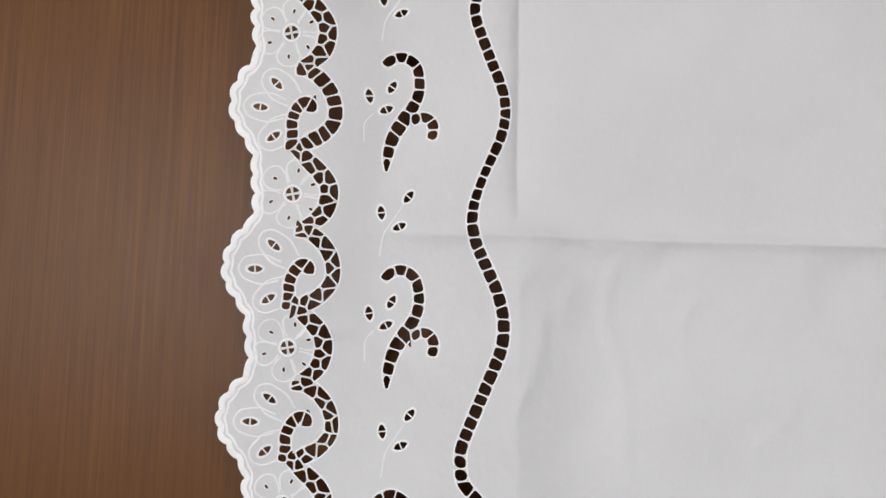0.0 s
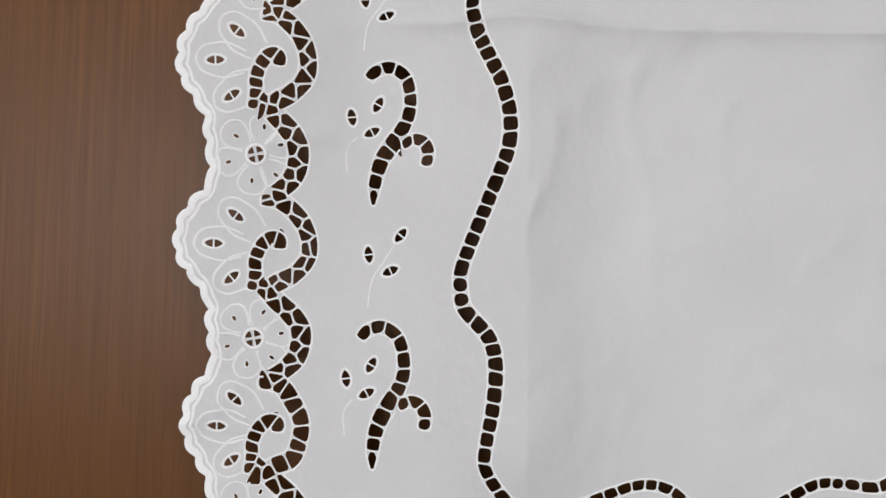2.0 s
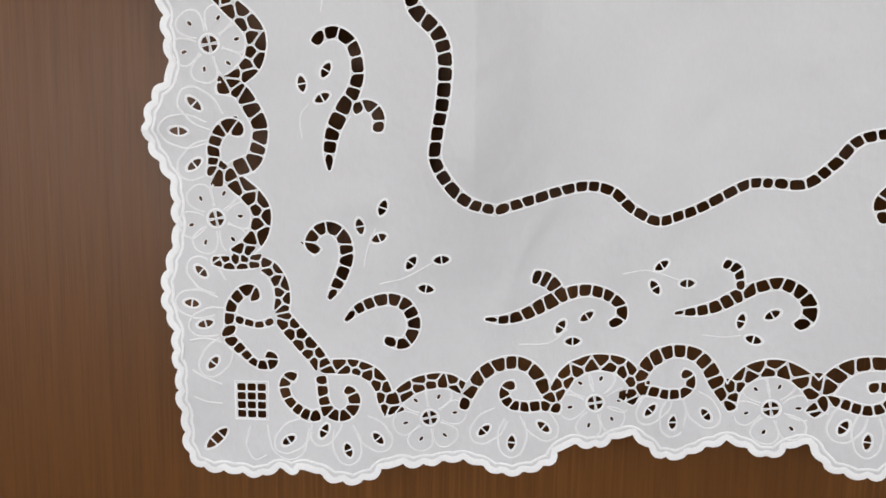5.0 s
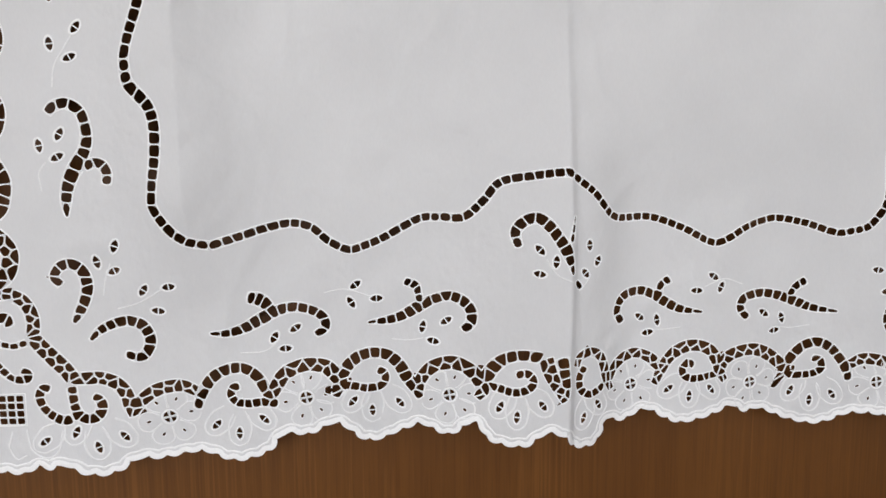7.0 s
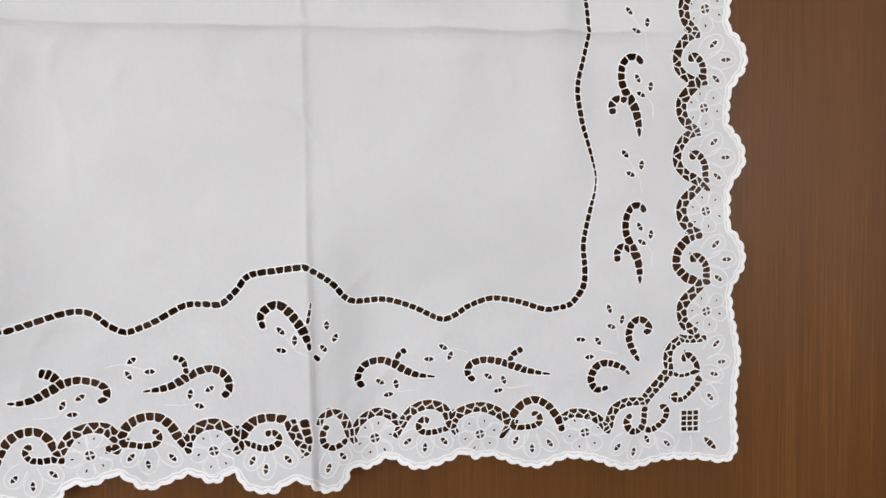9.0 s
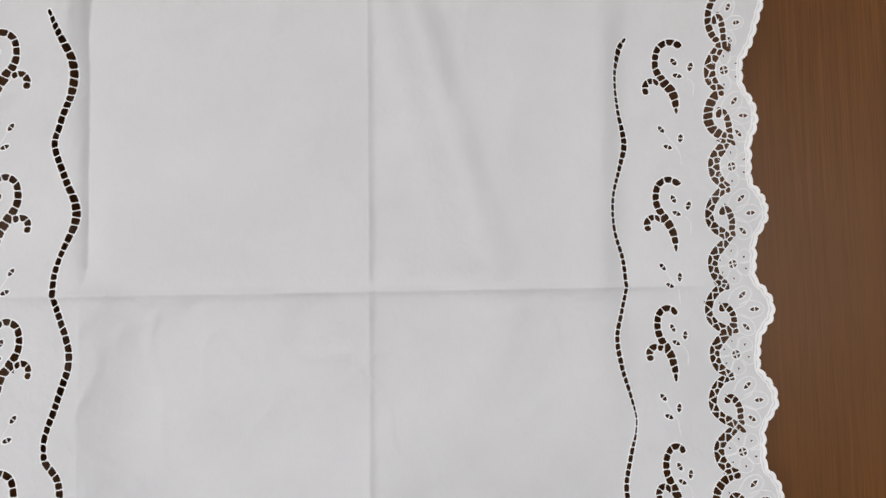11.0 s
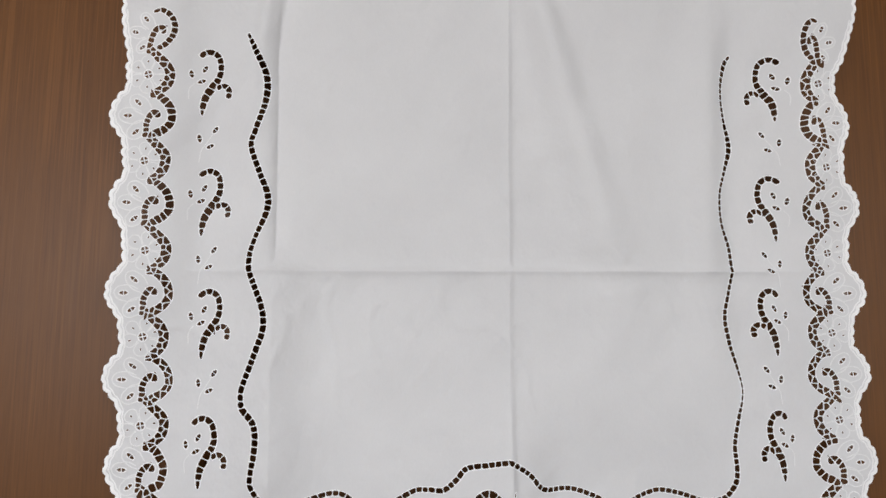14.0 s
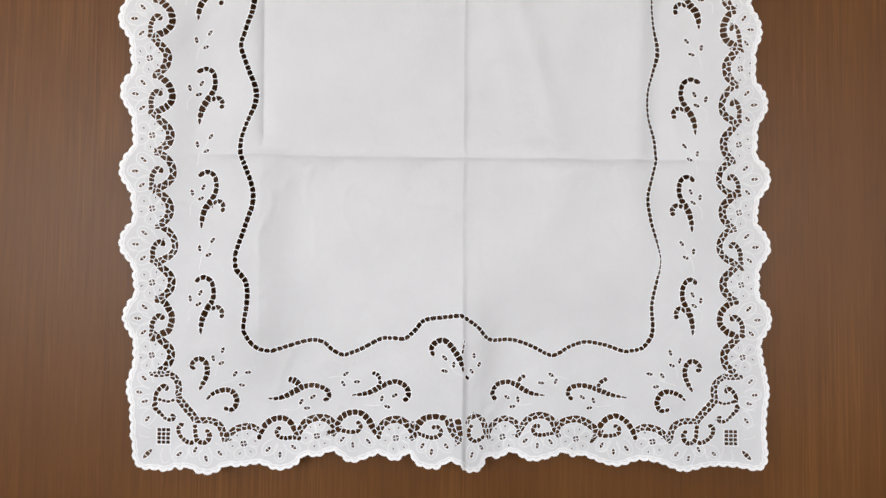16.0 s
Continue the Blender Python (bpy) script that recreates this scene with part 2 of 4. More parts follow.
def hang():
    """How the cloth hangs: its distance y, in metres."""
    u, v = np.meshgrid(np.arange(U0, U0 + NU, dtype=float), np.arange(V0, V0 + NV, dtype=float), indexing="ij")
    e = np.exp
    y = 0.3645 - 0.0085 * step(330, 690, v) - 0.009 * step(560, 705, v)
    y -= 0.015 * step(-25, -80, u) * step(215, 370, v) * step(735, 690, v)
    y -= (0.004 + 0.015 * step(340, 500, v)) * step(575, 635, u) * step(735, 690, v)
    y -= (0.0155 - 0.008 * step(290, 440, v)) * e(-((u - 42) / 34) ** 2) * step(60, 170, v) * step(740, 600, v)
    c = u - 46 + 0.012 * (v - 170) - 14 * step(585, 715, v)
    y += 0.0098 * e(-np.where(c < 0, -c / 6.5, c / 24)) * (1 + 0.1 * step(560, 640, v)) * step(358, 392, v) * step(722, 695, v)
    y -= 0.0032 * e(-np.where(c < 0, -c / 22, c / 12)) * step(364, 335, v) * step(60, 150, v)
    y -= 0.0035 * step(450, 600, u) * step(420, 330, v)
    # pressed folds
    y -= 0.0042 * e(-abs(v - 362 - 0.004 * (u - 40)) / 4.5) * step(-60, 40, u) * step(640, 560, u)
    y -= 0.0006 * e(-abs(v - 362) / 6) * step(40, -40, u)
    y -= (0.0016 + 0.0014 * step(300, 380, v)) * e(-abs(u - 293.5) / 3.4)
    y -= 0.016 * e(-np.abs((u - 281) / np.where(u < 281, 52, 42)) ** 2.4) * step(290, 110, v)
    y += 0.006 * step(312, 350, u) * step(560, 440, u) * step(230, 100, v)
    fold = 0.0017 * step(260, 60, v) + 0.0008
    y += fold * step(293.5, 300.5, u) * e(-np.maximum(0.0, u - 300.5) / 30)
    y -= 0.6 * fold * e(-np.maximum(0.0, 293.5 - u) / 40) * step(300, 293.5, u)
    # soft hanging folds
    d = (u - 316) - (697 - v) * 0.287
    y -= 0.0130 * e(-(d / (17 + 0.045 * (697 - v))) ** 2) * (0.35 * step(250, 330, v) + 0.65 * step(350, 400, v)) * step(720, 640, v)
    y -= 0.0025 * e(-((d - 52) / 24) ** 2) * step(340, 450, v) * step(700, 600, v)
    y += 0.003 * e(-((d + 34) / 22) ** 2) * step(330, 450, v) * step(720, 640, v)
    y -= 0.008 * e(-((u - 512 - 0.02 * (v - 400)) / 17) ** 2) * step(250, 420, v) * step(705, 600, v)
    y += 0.005 * e(-((u - 548) / 18) ** 2) * step(160, 260, v) * step(705, 600, v)
    y -= 0.005 * e(-((u - 24 - 0.12 * (v - 600)) / 9) ** 2) * step(540, 620, v) * step(712, 670, v)
    y += 0.0032 * soft_noise(u, v, lambda a, b: a / 85, lambda a, b: b / 120, 3.1) + 0.0016 * soft_noise(u, v, lambda a, b: a / 30, lambda a, b: b / 36, 8.2)
    y += 0.0014 * soft_noise(u, v, lambda a, b: (a + b) / 52, lambda a, b: (a - b) / 18, 5.5, 4) * (0.35 + step(0.0, 0.5, soft_noise(u, v, lambda a, b: a / 140, lambda a, b: b / 140, 1.7)))
    # crumples: a net of faint ridges, and some single wrinkles
    for size, seed, high in ((62, 4.4, 0.0016), (34, 9.3, 0.0009)):
        ridge = soft_noise(u, v, lambda a, b: a / size, lambda a, b: b / (size * 1.3), seed, 3)
        where = soft_noise(u, v, lambda a, b: a / 110, lambda a, b: b / 110, seed + 20)
        y -= high * e(-(ridge / 0.07) ** 2) * step(-0.15, 0.35, where) * (0.55 + 0.45 * step(400, 320, v)) * step(700, 640, v)
    for pu, pv, angle, long, wide, high in WRINKLES:
        a = math.radians(angle)
        along, across = (u - pu) * math.cos(a) + (v - pv) * math.sin(a), (v - pv) * math.cos(a) - (u - pu) * math.sin(a)
        y -= high / 1000 * e(-(along / long) ** 2 - np.abs(across / wide) ** 1.5)
    # the curling free edges
    y += 0.003 * np.sin(u / 23.0) * step(40, -20, v)
    # round the rod
    b = e(-abs((v - ROD_V - 1) / 25) ** 2.3)
    y = y * (1 - b) + b * (ROD_Y - 0.0005 + 0.0074 * tab_side(u))
    y += 0.009 * step(726, 746, v)
    return np.minimum(y, WALL_Y - 0.004)


HANG = hang()


def on_cloth(u, v, lift=0.0):
    a, b = u - U0, v - V0
    i, j = int(a), int(b)
    a, b = a - i, b - j
    y = (HANG[i, j] * (1 - a) + HANG[i + 1, j] * a) * (1 - b) + (HANG[i, j + 1] * (1 - a) + HANG[i + 1, j + 1] * a) * b
    return Vector((u / 1000, y - lift / 1000, FOOT + v / 1000))


def spline(pts, gap=1.5, closed=False):
    """Points every gap millimetres along a smooth curve through pts; further values ride along."""
    p = np.array(pts, float)
    if closed:
        q = np.vstack([p[-1], p, p[0], p[1]])
    else:
        q = np.vstack([2 * p[0] - p[1], p, 2 * p[-1] - p[-2]])
    out = []
    for i in range(1, len(q) - 2):
        for t in np.linspace(0, 1, 24, endpoint=False):
            a, c, d, e = q[i - 1:i + 3]
            out.append(0.5 * (2 * c + (d - a) * t + (2 * a - 5 * c + 4 * d - e) * t * t + (3 * c - a - 3 * d + e) * t ** 3))
    out.append(q[-2])
    out = np.array(out)
    s = np.concatenate([[0], np.cumsum(np.hypot(*np.diff(out[:, :2], axis=0).T))])
    n = max(2, int(round(s[-1] / gap)) + 1)
    at = np.linspace(0, s[-1], n)
    return np.stack([np.interp(at, s, out[:, k]) for k in range(out.shape[1])], 1), s[-1]


HOLES = []              # every cut-out of the cloth, as a polygon
NEAR = {}               # a coarse grid over their middles
rng = random.Random(7)


def rounded(poly, times=2, cut=0.24):
    p = np.array(poly, float)
    for _ in range(times):
        q = np.roll(p, -1, 0)
        p = np.stack([p + cut * (q - p), q - cut * (q - p)], 1).reshape(-1, 2)
    return p


WAITING = []            # eyelets that are cut after the bands


def cut_out(poly, m, close=0.8):
    WAITING.append((poly, m, close))


def cut_now(poly, m, close):
    """Cut a hole, unless another one lies there already."""
    c = poly.mean(0)
    q = np.roll(poly, -1, 0)
    size = np.sum(poly[:, 0] * q[:, 1] - q[:, 0] * poly[:, 1]) / 2
    poly = poly if size > 0 else poly[::-1]
    r = math.sqrt(max(0.05, abs(size)) / math.pi)
    cell = (int(c[0] // 12), int(c[1] // 12))
    small = 1.0
    for i in (-1, 0, 1):
        for j in (-1, 0, 1):
            for c2, r2 in NEAR.get((cell[0] + i, cell[1] + j), ()):
                far = math.hypot(*(c - c2)) / (r + r2 + 0.8)
                if far < close:
                    return
                if far < 1.0 and close > 0.5:
                    small = min(small, far)
    if small < 1.0:
        poly = c + (poly - c) * small
    NEAR.setdefault(cell, []).append((c, r * small))
    HOLES.append(poly)
    m["holes"].append(poly)


def motif(name, label):
    return {"name": name, "label": label, "holes": [], "cords": []}


BAR = 0.45              # half the width of a stitched bar
BANDS = []              # middle line and half widths of every band
SEEDS = []              # middles of the cells, each with the borders of its band


def ladder(m, pts, width, rows=1, pitch=7.0):
    """A band of cut-work cells along a curve; width: one number, or one a point."""
    w = [width] * len(pts) if isinstance(width, (int, float)) else width
    line, length = spline([(*p, x) for p, x in zip(pts, w)], 0.8)
    s = np.linspace(0, length, len(line))
    tang = np.gradient(line[:, :2], axis=0)
    tang /= np.linalg.norm(tang, axis=1)[:, None]
    norm = np.stack([-tang[:, 1], tang[:, 0]], 1)
    band = len(BANDS)
    BANDS.append((line[:, :2], line[:, 2] / 2))

    def at(x):
        k = [np.interp(x, s, a) for a in (line[:, 0], line[:, 1], norm[:, 0], norm[:, 1], line[:, 2])]
        n = np.array(k[2:4])
        return np.array(k[:2]), n / np.linalg.norm(n), k[4] / 2

    n = max(1, int(round(length / pitch)))
    for row in range(rows):
        count = n if row == 0 else n + 1
        for k in range(count):
            x = length * (k + 0.5 - 0.5 * row + rng.uniform(-0.17, 0.17) * (1.3 if rows > 1 else 1.15)) / n
            x = min(max(x, 0.22 * pitch), length - 0.22 * pitch)
            p, d, half = at(x)
            side = rng.uniform(-0.3, 0.3) if rows == 1 else (-0.5 if row == 0 else 0.5) + rng.uniform(-0.17, 0.17)
            walls = []
            if rows == 1 or row == 0:
                walls.append((p - d * half, -d))
            if rows == 1 or row == 1:
                walls.append((p + d * half, d))
            if k == 0:
                walls.append((line[0, :2], -tang[0]))
            if k == count - 1:
                walls.append((line[-1, :2], tang[-1]))
            SEEDS.append((p + d * (side * half), band, walls, m, BAR if rows > 1 else BAR * 0.85))
    rim = line[:, 2:3] / 2 + 0.42
    loop = np.vstack([line[:, :2] + norm * rim, [line[-1, :2] + tang[-1] * 0.7], (line[:, :2] - norm * rim)[::-1], [line[0, :2] - tang[0] * 0.7], [line[0, :2] + norm[0] * rim[0]]])
    m["cords"].append((loop, 1.0, 0.3, band))


def in_band(p, but=-1, slack=0.92):
    for k in BAND_GRID.get((int(p[0] // 16), int(p[1] // 16)), ()):
        if k != but:
            line, half = BANDS[k]
            d = (line[:, 0] - p[0]) ** 2 + (line[:, 1] - p[1]) ** 2
            i = int(d.argmin())
            if d[i] < (half[i] * slack) ** 2:
                return True
    return False


def clip(poly, point, normal):
    """The part of a convex polygon that lies behind a line."""
    out = []
    d = [(p[0] - point[0]) * normal[0] + (p[1] - point[1]) * normal[1] for p in poly]
    for k in range(len(poly)):
        a, c, da, dc = poly[k - 1], poly[k], d[k - 1], d[k]
        if (da < 0) != (dc < 0):
            t = da / (da - dc)
            out.append((a[0] + (c[0] - a[0]) * t, a[1] + (c[1] - a[1]) * t))
        if dc < 0:
            out.append(c)
    return out


BAND_GRID = {}


def cut_bands():
    """Part the bands into cells: each reaches half way to its neighbours, less half a bar."""
    for k, (line, half) in enumerate(BANDS):
        for p in line[::6]:
            for i in (-1, 0, 1):
                for j in (-1, 0, 1):
                    BAND_GRID.setdefault((int(p[0] // 16) + i, int(p[1] // 16) + j), set()).add(k)
    kept, grid = [], {}
    for seed in SEEDS:
        p = seed[0]
        key = (int(p[0] // 15), int(p[1] // 15))
        near = [q for i in (-1, 0, 1) for j in (-1, 0, 1) for q in grid.get((key[0] + i, key[1] + j), ())]
        if any(math.hypot(*(p - q[0])) < (3.3 if q[1] != seed[1] else 2.4) for q in near):
            continue
        kept.append(seed)
        grid.setdefault(key, []).append(seed)
    for p, band, walls, m, bar in kept:
        poly = [(p[0] - 7, p[1] - 7), (p[0] + 7, p[1] - 7), (p[0] + 7, p[1] + 7), (p[0] - 7, p[1] + 7)]
        for point, normal in walls:
            if not in_band(point + normal * 0.4, band):
                poly = clip(poly, point, normal)
        key = (int(p[0] // 15), int(p[1] // 15))
        for i in (-1, 0, 1):
            for j in (-1, 0, 1):
                for q in grid.get((key[0] + i, key[1] + j), ()):
                    d = q[0] - p
                    far = math.hypot(*d)
                    if 0 < far < 15 and poly:
                        d = d / far
                        poly = clip(poly, p + d * (far / 2 - bar), d)
        if len(poly) < 3:
            continue
        plain = len(walls) < 3
        poly = np.array(poly)
        q = np.roll(poly, -1, 0)
        if abs(np.sum(poly[:, 0] * q[:, 1] - q[:, 0] * poly[:, 1])) / 2 > 2.0:
            cut_now(rounded(poly, 2, 0.16 if plain else 0.25), m, 0.35)
    for poly, m, close in WAITING:
        cut_now(poly, m, close)


def leaf(m, u, v, angle, length=8.5, width=4.0, bars=1):
    """A leaf-shaped eyelet, crossed by one or two thin bars."""
    a = radians(angle)
    dx, dy = np.array([math.cos(a), math.sin(a)]), np.array([-math.sin(a), math.cos(a)])
    ends = np.linspace(-length / 2, length / 2, bars + 2)
    for lo, hi in zip(ends, ends[1:]):
        lo, hi = lo + (0.35 if lo > -length / 2 else 0), hi - (0.35 if hi < length / 2 else 0)
        t = np.linspace(lo, hi, 6)
        w = width / 2 * np.maximum(0.0, 1 - (2 * t / length) ** 2) ** 0.75
        poly = [np.array([u, v]) + dx * x + dy * y for x, y in zip(t, w)] + [np.array([u, v]) + dx * x - dy * y for x, y in zip(t[::-1], w[::-1]) if y > 0.05]
        cut_out(np.array(poly), m, 0.3)
    t = np.linspace(0, 2 * math.pi, 26)
    ring = [np.array([u, v]) + dx * math.cos(x) * (length / 2 + 0.7) + dy * math.sin(x) * (width / 2 + 0.55) for x in t]
    m["cords"].append((np.array(ring), 1.0, 0.3, None))


def stem(m, pts, width=1.0, height=0.45):
    m["cords"].append((spline(pts, 1.2)[0], width, height * 0.75, -1))


MOTIFS = []


def flower(u, v, turn=90.0):
    m = motif("flower_embroidery", "round flower in white satin stitch with a quartered eyelet")
    for q in range(4):
        a0 = radians(q * 90 + 8 + turn / 7)
        poly = [(u + 0.7 * math.cos(a0 + 0.64), v + 0.7 * math.sin(a0 + 0.64))] + [(u + 4.1 * math.cos(a0 + t), v + 4.1 * math.sin(a0 + t)) for t in np.linspace(0.07, 1.24, 6)]
        cut_out(np.array(poly), m, 0.2)
    ring = [(u + 4.9 * math.cos(t), v + 4.9 * math.sin(t)) for t in np.linspace(0, 2 * math.pi, 30)]
    m["cords"].append((np.array(ring), 1.2, 0.35, None))
    for i in range(6):
        a = radians(turn + i * 60 + rng.uniform(-6, 6))
        r = 13.5 + rng.uniform(-0.7, 0.7)
        e = (u + r * math.cos(a), v + r * math.sin(a))
        t = np.linspace(0, 2 * math.pi, 8, endpoint=False)
        f = a + rng.uniform(-0.3, 0.3)
        cut_out(np.array([(e[0] + 1.55 * math.cos(x) * math.cos(f) - 0.9 * math.sin(x) * math.sin(f), e[1] + 1.55 * math.cos(x) * math.sin(f) + 0.9 * math.sin(x) * math.cos(f)) for x in t]), m, 0.3)
        petal = [(u + d * math.cos(a + radians(k)), v + d * math.sin(a + radians(k))) for d, k in ((6.5, 24), (11, 29), (16.5, 25), (19.6, 11), (19.9, -8), (17, -24), (11, -29), (6.5, -24))]
        stem(m, petal, 1.2, 0.4)
    MOTIFS.append(m)


def fan(eyes, focus, scale=1.0):
    """A scallop with leaf eyelets, each in an embroidered lobe that opens to the focus."""
    for u, v in eyes:
        m = motif("shell_lobe", "shell-shaped lobe in white satin stitch round a leaf eyelet")
        a = math.atan2(focus[1] - v, focus[0] - u)
        leaf(m, u, v, math.degrees(a) + rng.uniform(-6, 6), 9.2 * scale, 4.0)
        lobe = [(u + 15.5 * scale * math.cos(a + t * 0.5) * s, v + 15.5 * scale * math.sin(a + t * 0.5) * s) for t, s in ((0.7, 1.0), (1.9, 0.66), (3.4, 0.5), (4.9, 0.56), (6.283, 0.62), (7.66, 0.56), (9.16, 0.5), (10.66, 0.66), (11.86, 1.0))]
        stem(m, lobe, 1.35, 0.4)
        MOTIFS.append(m)


def scroll(name="scroll_band"):
    return motif(name, "curling double band of cut-work cells edged with white thread")


FLOWERS_LEFT = [(-91, 568), (-92, 476), (-88, 382), (-88.5, 293), (-89, 202), (-87.5, 113)]
FLOWERS_RIGHT = [(634.5, 571), (640, 478), (645.5, 385), (645, 298), (646.5, 206), (648, 115)]
BRANCHES_LEFT = [(-38.5, 530), (-35.5, 400), (-31, 271), (-28, 140)]
BRANCHES_RIGHT = [(594, 534), (591, 399), (586, 274), (585, 143)]


def beside(x, v, mirrored):
    """The place x millimetres inside the line of flowers of an upright border, at height v."""
    u, h = zip(*(FLOWERS_RIGHT if mirrored else FLOWERS_LEFT)[::-1])
    base = float(np.interp(v, h, u))
    # the cloth turns a little away from the plane here and there, which narrows it
    inner = (1.0, 0.95, 0.9, 0.84, 0.7, 0.54) if mirrored else (1.0, 1.0, 0.85, 0.87, 0.86, 0.9)
    outer = (1.0, 1.0, 1.06, 1.09, 0.96, 0.8) if mirrored else (1.02, 0.94, 1.1, 1.05, 0.97, 1.03)
    x = x * float(np.interp(v if x > 0 else v + 45, h, inner if x > 0 else outer))
    return base - x if mirrored else base + x


def side_border(mirrored):
    sign = -1 if mirrored else 1
    flowers = FLOWERS_RIGHT if mirrored else FLOWERS_LEFT

    def at(pts, fv):
        return [(beside(x, fv + y, mirrored), fv + y) for x, y in pts]

    for i, (fu, fv) in enumerate(flowers):
        flower(fu, fv, 90 + (4 if mirrored else -4) * i)
        m = scroll()
        sag = -4.0 if i == 4 and not mirrored else 0.0
        ladder(m, at([(2, 27), (10, 20), (20, 11), (24, 3), (22, -8), (16, -15), (9, -19)], fv), [7, 9, 10, 10, 10, 9, 7], 2, 8.3)
        if i < 5:
            net = i in (2, 3) or (mirrored and i == 1)
            ladder(m, at([(3, -22), (14, -23), (24 + sag, -31), (28.5 + sag, -41), (27.5 + sag, -51), (20, -59), (12, -63), (5, -67)], fv), [5, 8, 8.4, 8, 8, 8.4, 9, 7], 2 if net else 1, 9.2 if net else 6.8)
            ladder(m, at([(-1, -67), (0, -59), (0, -52), (3, -45), (8, -41), (12.5, -42), (12.5, -46)], fv), [6.5, 6.5, 6.5, 6.5, 7, 7, 6], 1, 5.6)
            fan(at([(-9, -30), (-19, -44), (-11, -61)], fv), at([(10, -46)], fv)[0])
        MOTIFS.append(m)
    # the topmost curl
    top = flowers[0][1] - 6
    m = scroll()
    ladder(m, at([(5, 73), (14, 75), (23, 71), (28, 62), (27, 51), (20, 40), (10, 33)], top), [2.5, 5, 6, 6, 6, 6, 6], 1, 6.5)
    ladder(m, at([(0, 28), (1, 38), (4, 48), (9, 55), (16, 56), (16, 50)], top), [6, 6, 6, 6, 6, 5], 1, 6)
    MOTIFS.append(m)
    fan(at([(-3, 65), (-14, 51), (-7, 35)], top), at([(10, 48)], top)[0], 0.75)
    # branching motifs with leaves, and sprigs between them
    for i, (bu, bv) in enumerate(BRANCHES_RIGHT if mirrored else BRANCHES_LEFT):
        tilt = (0.0, 0.0, 0.0, -0.06)[i] if mirrored else (0.0, 0.0, -0.015, -0.075)[i]
        slim = (1.05, 1.0, 0.9, 0.8)[i] if mirrored else 1.0

        def by(pts):
            return [(bu + sign * (x * slim + tilt * y), bv + y) for x, y in pts]

        m = motif("branch_motif", "branching curl of single cut-work cells edged with white thread")
        ladder(m, by([(-3, 63), (1, 67), (8, 69), (15, 65), (18, 57), (18, 47), (15, 39), (10, 31), (5, 23), (2, 15), (0.5, 7), (0, -1)]), [5, 6, 6.2, 6.2, 6.2, 6.5, 7, 8.5, 8, 7, 5.5, 1.5], 1, 7.4)
        ladder(m, by([(14.5, 29.5), (20, 32.5), (25, 31), (27.5, 26), (26.5, 19)]), [4.5, 5.5, 6.2, 6.3, 5.5], 1, 5.8)
        MOTIFS.append(m)
        sprig_at(by([(-11, 43), (2, 50), (-1, 36)]), (100, 62, 28), by([(-13, 15), (-13, 26), (-8, 33)]), mirrored)
        if i < 3:
            sprig_at(by([(14, -16), (-2, -26), (9, -34)]), (52, 98, 25), by([(-2, -52), (0, -39), (6, -29), (11, -21)]), mirrored)


def sprig_at(eyes, angles, line, mirrored=False, length=8.6):
    m = motif("leaf_sprig", "sprig of leaf eyelets on a fine stitched stem")
    for (u, v), a in zip(eyes, angles):
        leaf(m, u, v, 180 - a if mirrored else a, length, 4.3)
    stem(m, line)
    MOTIFS.append(m)


def flip(pts, mirrored, mid=MIDDLE):
    return [(2 * mid - x, y) for x, y in pts] if mirrored else pts


